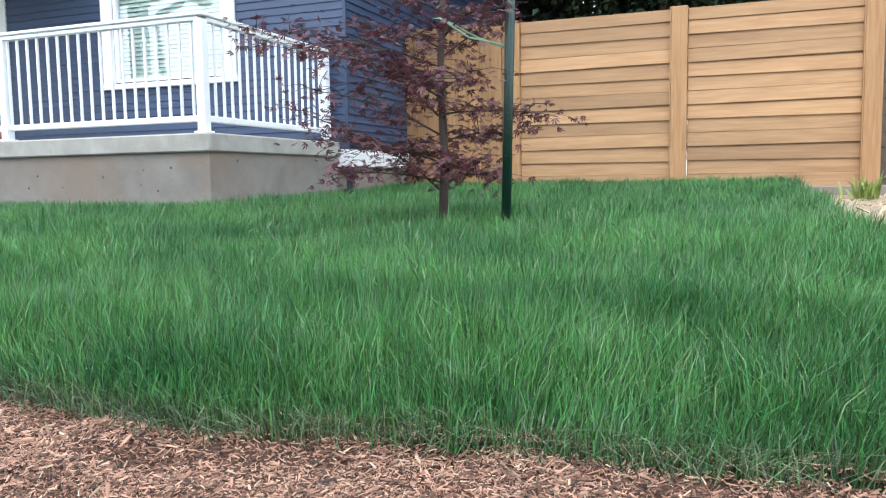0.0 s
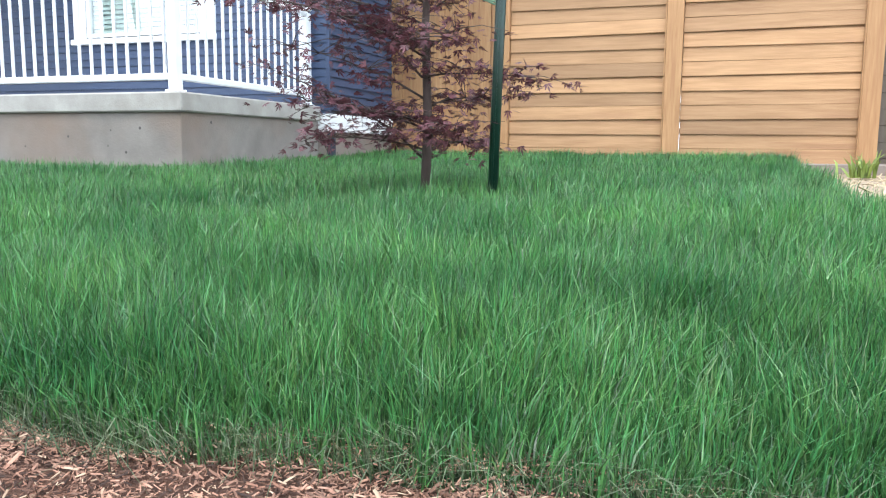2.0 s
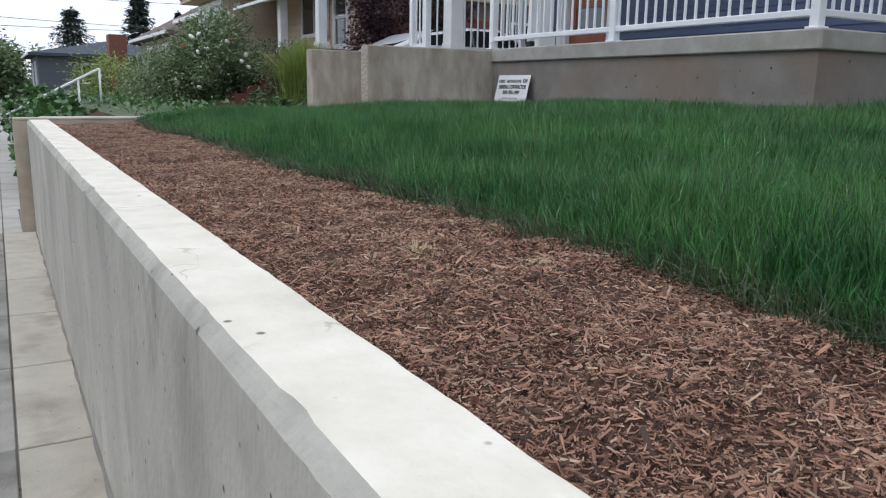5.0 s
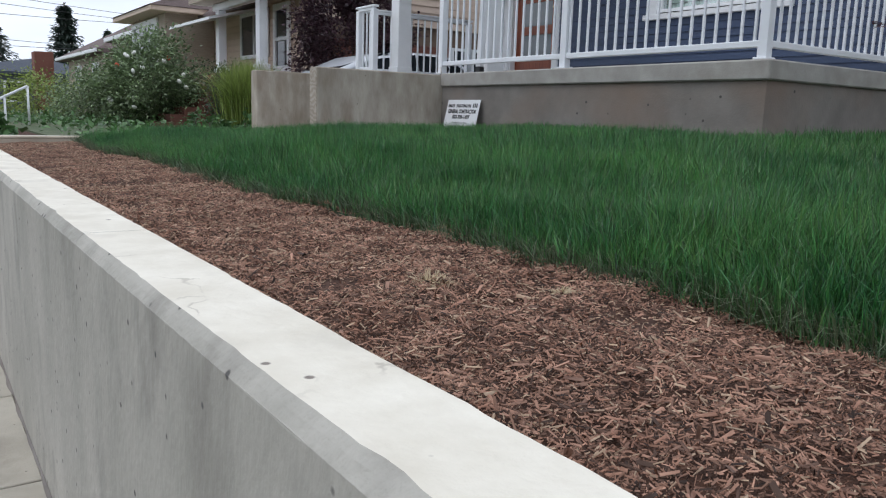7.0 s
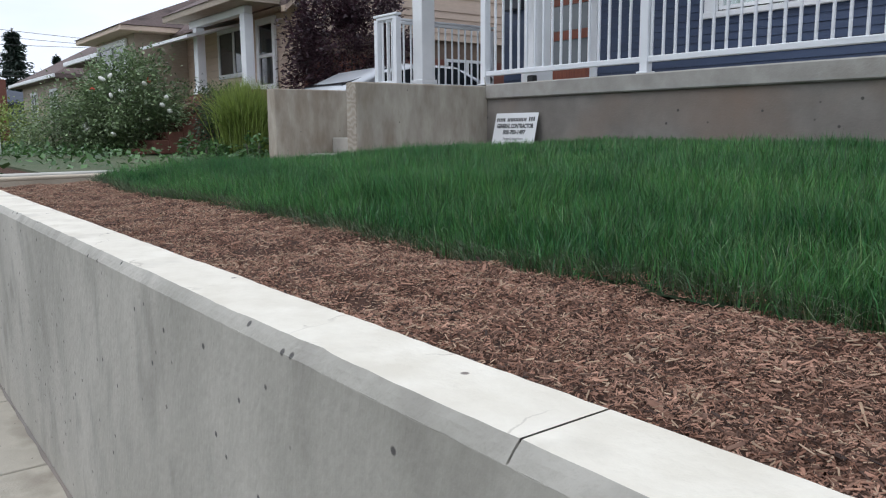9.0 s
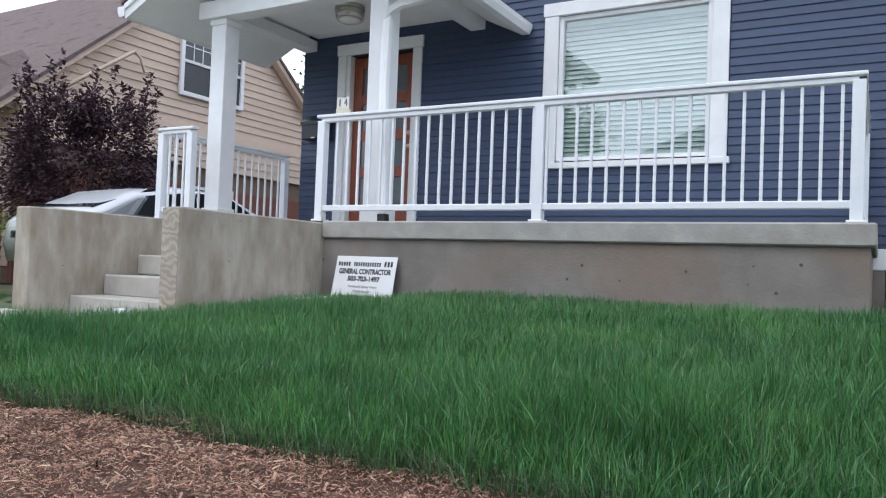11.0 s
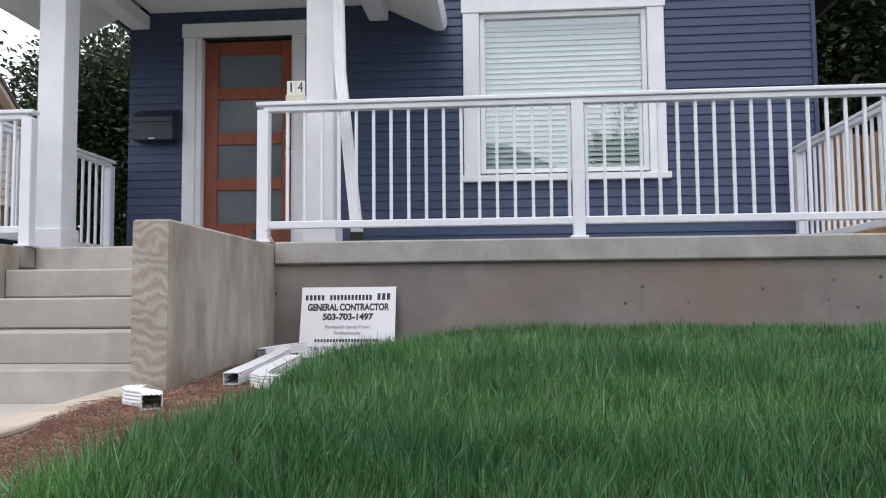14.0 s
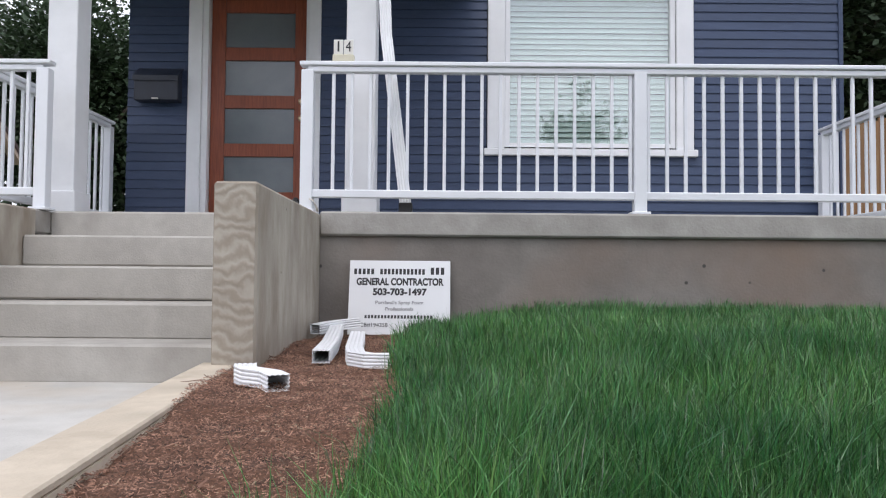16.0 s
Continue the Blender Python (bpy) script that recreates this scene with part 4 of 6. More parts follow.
spout = thing("downspout", (-7.31, 5.34, FLOOR), "white ribbed downspout leaning beside the porch column", "downspout")
pipe("pipe", [(-6.87, 5.70, 4.20), (-6.88, 5.70, 4.12), (-6.95, 5.69, 4.07), (-7.05, 5.68, 4.05), (-7.38, 5.60, 3.99), (-7.475, 5.575, 3.94), (-7.495, 5.565, 3.84), (-7.465, 5.50, 3.2), (-7.31, 5.345, 1.99)], M_WHITE, spout)
part("end_shoe", block(-7.355, -7.265, 5.308, 5.375, FLOOR, FLOOR + 0.075, 0.006), M_BLACK, spout, "black rubber end")
for pts, lab in (([(-7.765, 3.05, 1.165), (-7.752, 2.985, 1.163), (-7.735, 2.955, 1.16), (-7.675, 2.945, 1.154), (-7.65, 2.93, 1.152), (-7.60, 2.83, 1.152)], "short white downspout elbow lying on mulch"),
                 ([(-7.585, 3.62, 1.16), (-7.60, 4.0, 1.175), (-7.66, 4.6, 1.19), (-7.685, 4.85, 1.20)], "long white ribbed downspout pipe lying on mulch"),
                 ([(-7.27, 3.44, 1.165), (-7.36, 3.44, 1.165), (-7.42, 3.52, 1.165), (-7.45, 3.7, 1.17), (-7.52, 4.5, 1.185)], "white downspout with an elbow lying on mulch"),
                 ([(-7.56, 4.93, 1.235), (-7.66, 4.90, 1.225), (-7.74, 4.84, 1.215), (-7.80, 4.75, 1.205)], "short white downspout offcut against the foundation")):
    o = thing("downspout_piece", (pts[0][0], pts[0][1], 1.12), lab, "downspout", "loose downspout pieces")
    pipe("pipe", pts, M_WHITE, o)

# ---- contractor's sign leaning on the foundation ----
sign = thing("yard_sign", (-7.33, 5.12, 1.15), "white contractor's yard sign leaning on the foundation", "sign")
SW, SH = 0.637, 0.475
sm = Matrix.Translation((-7.33, 5.045, 1.155)) @ pose(0, 0, 0, 77, 0, 0)
board = as_mesh("board", block(-SW / 2, SW / 2, 0, SH, -0.005, 0.0, 0.001), M_SIGN)
panel = piece("board", board, sign, sm)
for text, y, h, w, ink in (("GENERAL CONTRACTOR", 0.335, 0.062, 0.55, M_INK), ("503-703-1497", 0.27, 0.058, 0.34, M_INK), ("Portland's Spray Foam", 0.203, 0.03, 0.30, M_INKGREY), ("Professionals", 0.162, 0.03, 0.175, M_INKGREY)):
    lettering(text, h, w, sm @ pose(0, y, 0.001), sign, ink, bold=0.0026 if ink is M_INK else 0.0006)
lettering("CCB#194358", 0.036, 0.20, sm @ pose(-0.17, 0.06, 0.001), sign, M_INK)
# the firm's name and address, as plain bars
for x0, x1, y, h, ink, count in ((-0.29, -0.155, 0.403, 0.036, M_INK, 5), (-0.125, 0.165, 0.403, 0.036, M_INK, 12), (0.195, 0.29, 0.408, 0.046, M_INK, 3), (-0.215, 0.215, 0.113, 0.02, M_INK, 21), (0.06, 0.28, 0.058, 0.026, M_INK, 12)):
    step = (x1 - x0) / count
    for k in range(count):
        piece("name_bar", as_mesh("name_bar", block(x0 + k * step, x0 + k * step + step * 0.66, y - h / 2, y + h / 2, 0.0, 0.0012), ink), sign, sm)

# ---- cedar fence ----
fence = thing("fence", (-0.7, 9.0, 1.3), "new cedar board fence with horizontal boards", "fence")
FY, FT, FB = 9.0, 3.355, 1.375
post_w = 0.17
for x0, x1 in ((-1.86, -0.13), (0.05, 1.78)):
    n, h = 13, 0.154
    me = as_mesh("board", prism([(0.0, 0.0), (-0.021, 0.0), (-0.022, 0.004), (-0.009, h - 0.006), (0.0, h - 0.006)], "x", 0, x1 - x0), M_CEDAR)
    part("backing", block(x0, x1, FY + 0.02, FY + 0.04, FB, FT - 0.01), M_CEDAR, fence)
    for k in range(n - 1):
        piece("board", me, fence, pose(x0, FY + 0.018 + 0.005 * ((k * 5) % 3 - 1), FB + k * h, 0, 0.3 * ((k * 7) % 3 - 1)))
    part("board", prism([(FY + 0.018, FB + 12 * h), (FY - 0.002, FB + 12 * h), (FY + 0.006, FT), (FY + 0.018, FT)], "x", x0, x1), M_CEDAR, fence)
for x in (-1.965, -0.13, 1.785):
    w = 0.10 if x < -1 else 0.175
    part("post", block(x + 0.002, x + w, FY - 0.05, FY + 0.06, 1.2, FT + 0.02, 0.004), M_CEDARV, fence)
    part("post_trim", block(x - 0.012, x + 0.0, FY - 0.055, FY - 0.01, FB, FT + 0.02, 0.002), M_CEDARV, fence)
me = as_mesh("upright", block(0, 0.138, -0.012, 0.012, 1.25, FT, 0.003), M_CEDARV)
for k in range(10):
    piece("upright", me, fence, pose(-3.36 + k * 0.14, FY + 0.02 + 0.012 * (k % 2), 0.0 + 0.012 * ((k * 3) % 4)))
alone("fence_footing", block(1.1, 3.2, FY - 0.12, FY + 0.1, 1.2, 1.385, 0.012), M_FOUND, "grey concrete footing under the fence end", "footing", "structure")

# board wall added as a stand-in for unclear dark clutter past the fence
dark_wall = thing("clutter_wall", (3.6, 10.4, 1.0), "dark board wall standing in for unclear clutter past the fence end", "wall", kind="structure")
part("backing", block(2.0, 8.0, 10.43, 10.48, 1.0, 3.3), M_BARK, dark_wall)
me = as_mesh("board", block(0, 6.0, -0.012, 0.012, 0.004, 0.186, 0.003), M_BARK)
for k in range(12):
    piece("board", me, dark_wall, pose(2.0, 10.412 + 0.004 * (k % 2), 1.05 + 0.19 * k))

# ---- Japanese maple with its stake ----
def gz(x, y):
    return float(soil(x, y))


TX, TY = -0.88, 3.7
maple = thing("maple_tree", (TX, TY, gz(TX, TY)), "young Japanese maple with dark red lacy leaves", "tree")
trunk_pts = [(TX, TY, 1.15), (TX + 0.02, TY, 1.6), (TX + 0.0, TY + 0.01, 2.1), (TX + 0.03, TY, 2.6), (TX - 0.02, TY, 3.1)]
part("trunk", tube(trunk_pts, 0.027, 0.010, 10), M_BARKM, maple)
tips = []
limbs = ((1.45, -1.0, 0.25, 0.55), (1.6, -0.6, -0.1, 0.20), (1.85, 0.52, 0.1, 0.06), (1.55, 0.22, -0.2, 0.1), (1.62, -0.25, -0.2, 0.12), (1.7, 0.3, 0.2, 0.12), (1.95, 0.25, -0.25, 0.14), (2.0, -0.3, 0.2, 0.15), (2.25, 0.28, -0.1, 0.15), (1.75, -0.6, -0.25, 0.3), (2.2, -0.5, 0.25, 0.2), (2.05, -0.9, -0.2, 0.25), (1.85, -0.85, 0.3, 0.55), (1.95, -0.6, -0.35, 0.30), (2.1, -1.15, 0.1, 0.35), (2.15, 0.25, 0.3, 0.25),
         (2.3, -0.7, -0.2, 0.45), (2.4, -1.1, 0.2, 0.35), (2.5, -0.75, -0.3, 0.3), (2.5, 0.3, -0.1, 0.4), (2.7, -0.5, 0.3, 0.4), (2.8, 0.3, 0.2, 0.4), (1.5, -0.45, -0.25, 0.12), (1.5, 0.18, 0.3, 0.1))
for z, dx, dy, up in limbs:
    bm = bmesh.new()
    start = Vector((TX, TY, z))
    pts = [start + Vector((dx * f, dy * f + 0.04 * math.sin(5 * f + z * 9), up * f ** 0.8 - 0.06 * f * f)) for f in (0, 0.2, 0.4, 0.6, 0.8, 1.0)]
    tube(pts, 0.0062, 0.0015, 6, bm)
    for j in (1, 2, 3, 4, 5):
        for k in range(5):
            e = pts[j] + Vector((rng.normal() * 0.13, rng.normal() * 0.13, rng.normal() * 0.04 + 0.01))
            tube([pts[j], (pts[j] + e) / 2 + Vector((0, 0, 0.02)), e], 0.0025, 0.001, 4, bm)
            tips.append((e, pts[j]))
    part("limb", bm, M_BARKM, maple)
tip = np.array([list(e) for e, _ in tips])
stem = np.array([list(b) for _, b in tips])
pick = rng.integers(0, len(tip), 4500)
at = stem[pick] + (tip[pick] - stem[pick]) * rng.uniform(0.3, 1.15, (4500, 1)) + rng.normal(size=(4500, 3)) * [0.035, 0.035, 0.018]
# each leaf is a fan of narrow lobes
fan = []
for lobe in (-64, -32, 0, 32, 64):
    fan.append((math.sin(radians(lobe)), math.cos(radians(lobe)), 1.0 - abs(lobe) / 130))
n = len(at)
d = rng.normal(size=(n, 3)) * [1, 1, 0.35] + [0, 0, -0.35]
d = unit(d)
s = unit(np.cross(d, rng.normal(size=(n, 3)) * 0.4 + [0, 0, 1]))
size = rng.uniform(0.028, 0.062, (n, 1))
lobes = []
for sx, cy, ln in fan:
    axis = d * cy + s * sx
    side = np.cross(axis, np.cross(s, d))
    lobes.append(np.stack([at, at + axis * size * ln * 0.5 + side * size * 0.09, at + axis * size * ln, at + axis * size * ln * 0.5 - side * size * 0.09], axis=1))
crown = np.concatenate(lobes, axis=1)
raw("crown", crown, [(4 * i, 4 * i + 1, 4 * i + 2, 4 * i + 3) for i in range(5)], M_MAPLE, maple)
SX, SY = -0.50, 3.6
stake = thing("tree_stake", (SX, SY, gz(SX, SY)), "dark green coated metal tree stake in the lawn", "stake")
part("pole", tube([(SX - 0.005, SY, 1.1), (SX + 0.02, SY, 2.0), (SX + 0.05, SY, 3.0)], 0.024, 0.024, 12), M_STAKE, stake)
part("ridge", tube([(SX - 0.005, SY - 0.024, 1.1), (SX + 0.02, SY - 0.024, 2.0), (SX + 0.05, SY - 0.024, 3.0)], 0.006, 0.006, 6), M_STAKE, stake)
tie = alone("tree_tie", tube([(SX + 0.03, SY, 2.16), (-0.7, 3.65, 2.23), (TX + 0.02, TY - 0.035, 2.34), (TX - 0.035, TY, 2.35), (TX + 0.01, TY + 0.03, 2.35), (-0.68, 3.7, 2.24), (SX + 0.02, SY + 0.03, 2.15)], 0.005, 0.005, 6), M_TIE, "green tape tying the maple to its stake", "tie")

# ---- small things on the porch and in the mulch ----
cord = thing("extension_cord", (-7.97, 5.3, FLOOR - 0.015), "coiled dark extension cord beside the railing post", "cord")
coil = bmesh.new()
for i, (cx, cy, cr) in enumerate(((-8.0, 5.30, 0.06), (-7.985, 5.29, 0.055), (-7.99, 5.31, 0.05))):
    tube([(cx + cr * math.cos(a), cy + cr * 0.8 * math.sin(a), FLOOR + 0.02 + 0.025 * i + 0.02 * math.sin(2 * a + i)) for a in np.linspace(0, 6.2, 18)], 0.016, 0.016, 6, coil)
part("coil", coil, M_BLACK, cord)
part("plug_lead", tube([(-7.96, 5.27, FLOOR + 0.04), (-7.93, 5.22, FLOOR + 0.085), (-7.90, 5.19, FLOOR + 0.075), (-7.875, 5.18, FLOOR + 0.03), (-7.865, 5.18, FLOOR + 0.0)], 0.007, 0.007, 6), M_NICKEL, cord)


def tuft(x, y, n, r, h, lab):
    base = np.array([x, y, gz(x, y) + 0.005]) + rng.normal(size=(n, 3)) * [r * 0.35, r * 0.35, 0.0]
    dirn = unit(rng.normal(size=(n, 3)) * [1, 1, 0.25] + [0, 0, 0.55])
    ln = rng.uniform(0.5, 1.2, (n, 1)) * h
    sd = unit(np.cross(dirn, [0.3, 0.2, 1.0])) * 0.0014
    mid = base + dirn * ln * 0.6
    tipp = base + dirn * ln - np.array([0, 0, 1.0]) * ln * 0.18
    co = np.stack([base - sd, base + sd, mid + sd, tipp, mid - sd], axis=1)
    return tagged(raw("dry_tuft", co, [(0, 1, 2, 4), (4, 2, 3)], M_STRAW), lab, "dry grass", "dry tufts", "stuff")


tuft(-1.207, 0.66, 260, 0.035, 0.05, "pale dry straw tuft in the bark mulch")
tuft(-1.0, 0.83, 110, 0.022, 0.035, "pale dry straw tuft in the bark mulch")


# ---- neighbouring beige house ----
NX, NF, NB = -16.5, 7.5, 16.4                   # gable wall, front, back
NE, NAP, NMID = 4.35, 7.95, 11.8
beige = thing("beige_house", (-20, 11.5, 1.0), "beige-sided neighbouring house with brown shingle roof", "house")
gw = part("gable_wall", prism([(NF, 1.0), (NB, 1.0), (NB, NE), (NMID, NAP), (NF, NE)], "x", NX - 0.2, NX), M_BEIGEBACK, beige)
kn = (NAP - NE) / (NMID - NF)
kb = (NAP - NE) / (NB - NMID)
for k in range(30):
    z = 3.55 + 0.17 * k
    if z + 0.17 > NAP - 0.1:
        break
    a = NF if z < NE else NF + (z - NE) / kn
    a2 = NF if z + 0.17 < NE else NF + (z + 0.17 - NE) / kn
    b = NB if z < NE else NB - (z - NE) / kb
    b2 = NB if z + 0.17 < NE else NB - (z + 0.17 - NE) / kb
    out = 0.06 if z < 4.4 else 0.0
    bm = bmesh.new()
    lo = [bm.verts.new(p) for p in ((NX + out + 0.035, a, z), (NX + out + 0.035, b, z), (NX + out + 0.008, b2, z + 0.17), (NX + out + 0.008, a2, z + 0.17))]
    hi = [bm.verts.new(p) for p in ((NX, a, z), (NX, b, z), (NX, b2, z + 0.17), (NX, a2, z + 0.17))]
    bm.faces.new(lo)
    for i in range(4):
        bm.faces.new((lo[i], hi[i], hi[(i + 1) % 4], lo[(i + 1) % 4]))
    bmesh.ops.recalc_face_normals(bm, faces=bm.faces)
    part("siding_board", bm, M_BEIGE, gw)
part("brick_base", block(NX - 0.01, NX + 0.10, NF, NB, 1.0, 3.1), M_BRICK, beige, "rust-coloured brick lower wall")
part("front_wall", block(NX - 9, NX - 0.201, NF, NF + 0.2, 1.0, NE), M_TAN, beige)
for k in range(18):
    part("siding_board", prism([(NF, 1.3 + 0.17 * k), (NF - 0.03, 1.3 + 0.17 * k), (NF - 0.006, 1.465 + 0.17 * k), (NF, 1.465 + 0.17 * k)], "x", NX - 9, NX), M_BEIGE, beige)
for y0, z0, y1, z1 in ((NF - 0.5, NE - 0.5 * kn, NMID, NAP), (NB + 0.5, NE - 0.5 * kb, NMID, NAP)):
    part("roof", prism([(y0, z0 + 0.06), (y1, z1 + 0.06), (y1, z1 + 0.14), (y0, z0 + 0.14)], "x", NX - 10, NX + 0.3), M_ROOF, beige)
    part("rake_board", prism([(y0, z0 - 0.06), (y1, z1 - 0.06), (y1, z1 + 0.059), (y0, z0 + 0.059)], "x", NX + 0.06, NX + 0.26), M_BEIGE, beige)
# its double window
nw = part("window", block(NX + 0.045, NX + 0.06, 11.02, 12.72, 5.10, 6.45), M_SCREEN, beige, "white double window with small upper panes")
for y0, y1, z0, z1 in ((10.95, 11.049, 5.03, 6.52), (11.83, 11.95, 5.121, 6.419), (12.72, 12.82, 5.03, 6.52), (11.05, 12.72, 6.42, 6.52), (11.05, 12.72, 5.03, 5.12)):
    part("frame", block(NX + 0.04, NX + 0.11, y0, y1, z0, z1, 0.006), M_WHITE, nw)
for y0, y1 in ((11.06, 11.82), (11.96, 12.71)):
    part("meeting_rail", block(NX + 0.05, NX + 0.09, y0, y1, 5.75, 5.81), M_WHITE, nw)
    part("upper_pane", block(NX + 0.061, NX + 0.066, y0, y1, 5.815, 6.415), M_DARKGLASS, nw)
    for f in (0.333, 0.667):
        part("muntin", block(NX + 0.067, NX + 0.078, y0 + (y1 - y0) * f - 0.01, y0 + (y1 - y0) * f + 0.01, 5.815, 6.415), M_WHITE, nw)
    part("muntin", block(NX + 0.067, NX + 0.0785, y0, y1, 6.10, 6.12), M_WHITE, nw)
lw = part("window", block(NX + 0.11, NX + 0.125, 11.3, 12.5, 2.35, 3.05), M_DARKGLASS, beige, "small white-framed lower window")
for y0, y1, z0, z1 in ((11.22, 11.3, 2.28, 3.12), (12.5, 12.58, 2.28, 3.12), (11.86, 11.94, 2.351, 3.049), (11.3, 12.5, 3.05, 3.12), (11.3, 12.5, 2.28, 2.35)):
    part("frame", block(NX + 0.105, NX + 0.16, y0, y1, z0, z1, 0.005), M_WHITE, lw)
# service mast on the gable
part("service_conduit", tube([(NX + 0.32, 7.9, 3.9), (NX + 0.33, 7.95, 4.35), (NX + 0.33, 8.2, 4.55), (NX + 0.33, 9.6, 5.55), (NX + 0.33, 9.75, 5.45), (NX + 0.33, 9.85, 5.2), (NX + 0.33, 10.05, 5.25)], 0.04, 0.03, 8), M_BEIGE, beige)
# its front porch with hip roof
hip = bmesh.new()
hv = [hip.verts.new(p) for p in ((-20.75, 5.95, 4.16), (NX + 0.05, 5.95, 4.16), (NX + 0.05, 8.6, 4.16), (-20.75, 8.6, 4.16), (-19.3, 8.4, 5.45), (NX - 1.4, 8.4, 5.45))]
for q in ((0, 3, 2, 1), (0, 1, 5, 4), (1, 2, 5), (3, 0, 4), (2, 3, 4, 5)):
    hip.faces.new([hv[i] for i in q])
bmesh.ops.recalc_face_normals(hip, faces=hip.faces)
part("porch_roof", hip, M_ROOF, beige, "brown shingled hip roof over the porch")
part("porch_soffit", block(-20.7, NX + 0.0, 6.05, NF - 0.01, 4.03, 4.149), M_TAN, beige)
part("porch_fascia", block(-20.75, NX + 0.05, 5.98, 6.04, 4.02, 4.18, 0.01), M_TAN, beige)
part("porch_beam", block(-20.2, -16.95, 6.42, 6.6, 3.86, 4.02, 0.01), M_WHITE, beige)
for x in (-19.85, -17.1):
    cb = part("porch_column", block(x - 0.12, x + 0.12, 6.42, 6.62, 2.45, 3.86, 0.01), M_WHITE, beige)
    part("base", block(x - 0.17, x + 0.17, 6.38, 6.66, 2.30, 2.45, 0.01), M_WHITE, cb)
part("porch_floor", block(-20.4, NX - 0.2, 6.3, NF - 0.01, 1.0, 2.30), M_BRICK, beige, "rust brick porch base")
for k in range(7):
    part("porch_step", block(-18.9, -17.2, 6.29 - 0.3 * (k + 1), 6.29 - 0.3 * k, 1.0, 2.12 - 0.17 * k, 0.01), M_BRICK, beige)
nd = part("screen_door", block(-18.55, -17.75, NF - 0.05, NF - 0.034, 2.32, 3.85), M_DARKGLASS, beige, "white-framed screen door")
for x0, x1, z0, z1 in ((-18.65, -18.5, 2.3, 3.98), (-17.8, -17.65, 2.3, 3.98), (-18.5, -17.8, 3.83, 3.98), (-18.5, -17.8, 2.3, 2.5), (-18.5, -17.8, 3.1, 3.18)):
    part("frame", block(x0, x1, NF - 0.09, NF - 0.031, z0, z1, 0.006), M_WHITE, nd)
pw = part("porch_window", block(-20.9, -19.1, NF - 0.05, NF - 0.034, 2.85, 3.85), M_DARKGLASS, beige)
for x0, x1, z0, z1 in ((-21.0, -20.9, 2.75, 3.95), (-19.1, -19.0, 2.75, 3.95), (-20.04, -19.96, 2.85, 3.85), (-20.9, -19.1, 3.85, 3.95), (-20.9, -19.1, 2.75, 2.85)):
    part("frame", block(x0, x1, NF - 0.08, NF - 0.031, z0, z1, 0.006), M_WHITE, pw)
aw = part("awning", prism([(6.0, 3.55), (NF - 0.06, 3.95), (NF - 0.06, 4.0), (6.0, 3.62)], "x", -22.7, -19.2), M_WHITE, beige, "striped white metal awning")


# its front bay with a white-trimmed window and a low hip roof
bay = part("bay", block(-27.1, -23.3, 6.05, NF - 0.032, 1.0, 4.06), M_TAN, beige, "tan projecting bay")
for x0, x1, z0, z1 in ((-26.95, -26.75, 2.5, 3.98), (-24.15, -23.95, 2.5, 3.98), (-25.5, -25.4, 2.62, 3.82), (-26.75, -24.15, 3.82, 3.98), (-26.75, -24.15, 2.5, 2.62)):
    part("frame", block(x0, x1, 5.98, 6.048, z0, z1, 0.01), M_WHITE, bay)
part("bay_pane", block(-26.75, -24.15, 6.02, 6.046, 2.62, 3.82), M_DARKGLASS, bay)
part("bay_eave", block(-27.6, -22.8, 5.55, NF - 0.035, 4.062, 4.2, 0.015), M_BEIGE, beige)
bh = bmesh.new()
bv = [bh.verts.new(p) for p in ((-27.65, 5.5, 4.202), (-22.75, 5.5, 4.202), (-22.75, 8.4, 4.202), (-27.65, 8.4, 4.202), (-26.0, 8.3, 5.35), (-24.4, 8.3, 5.35))]
for q in ((0, 3, 2, 1), (0, 1, 5, 4), (1, 2, 5), (3, 0, 4), (2, 3, 4, 5)):
    bh.faces.new([bv[i] for i in q])
bmesh.ops.recalc_face_normals(bh, faces=bh.faces)
part("bay_roof", bh, M_ROOF, beige, "brown shingled bay roof")


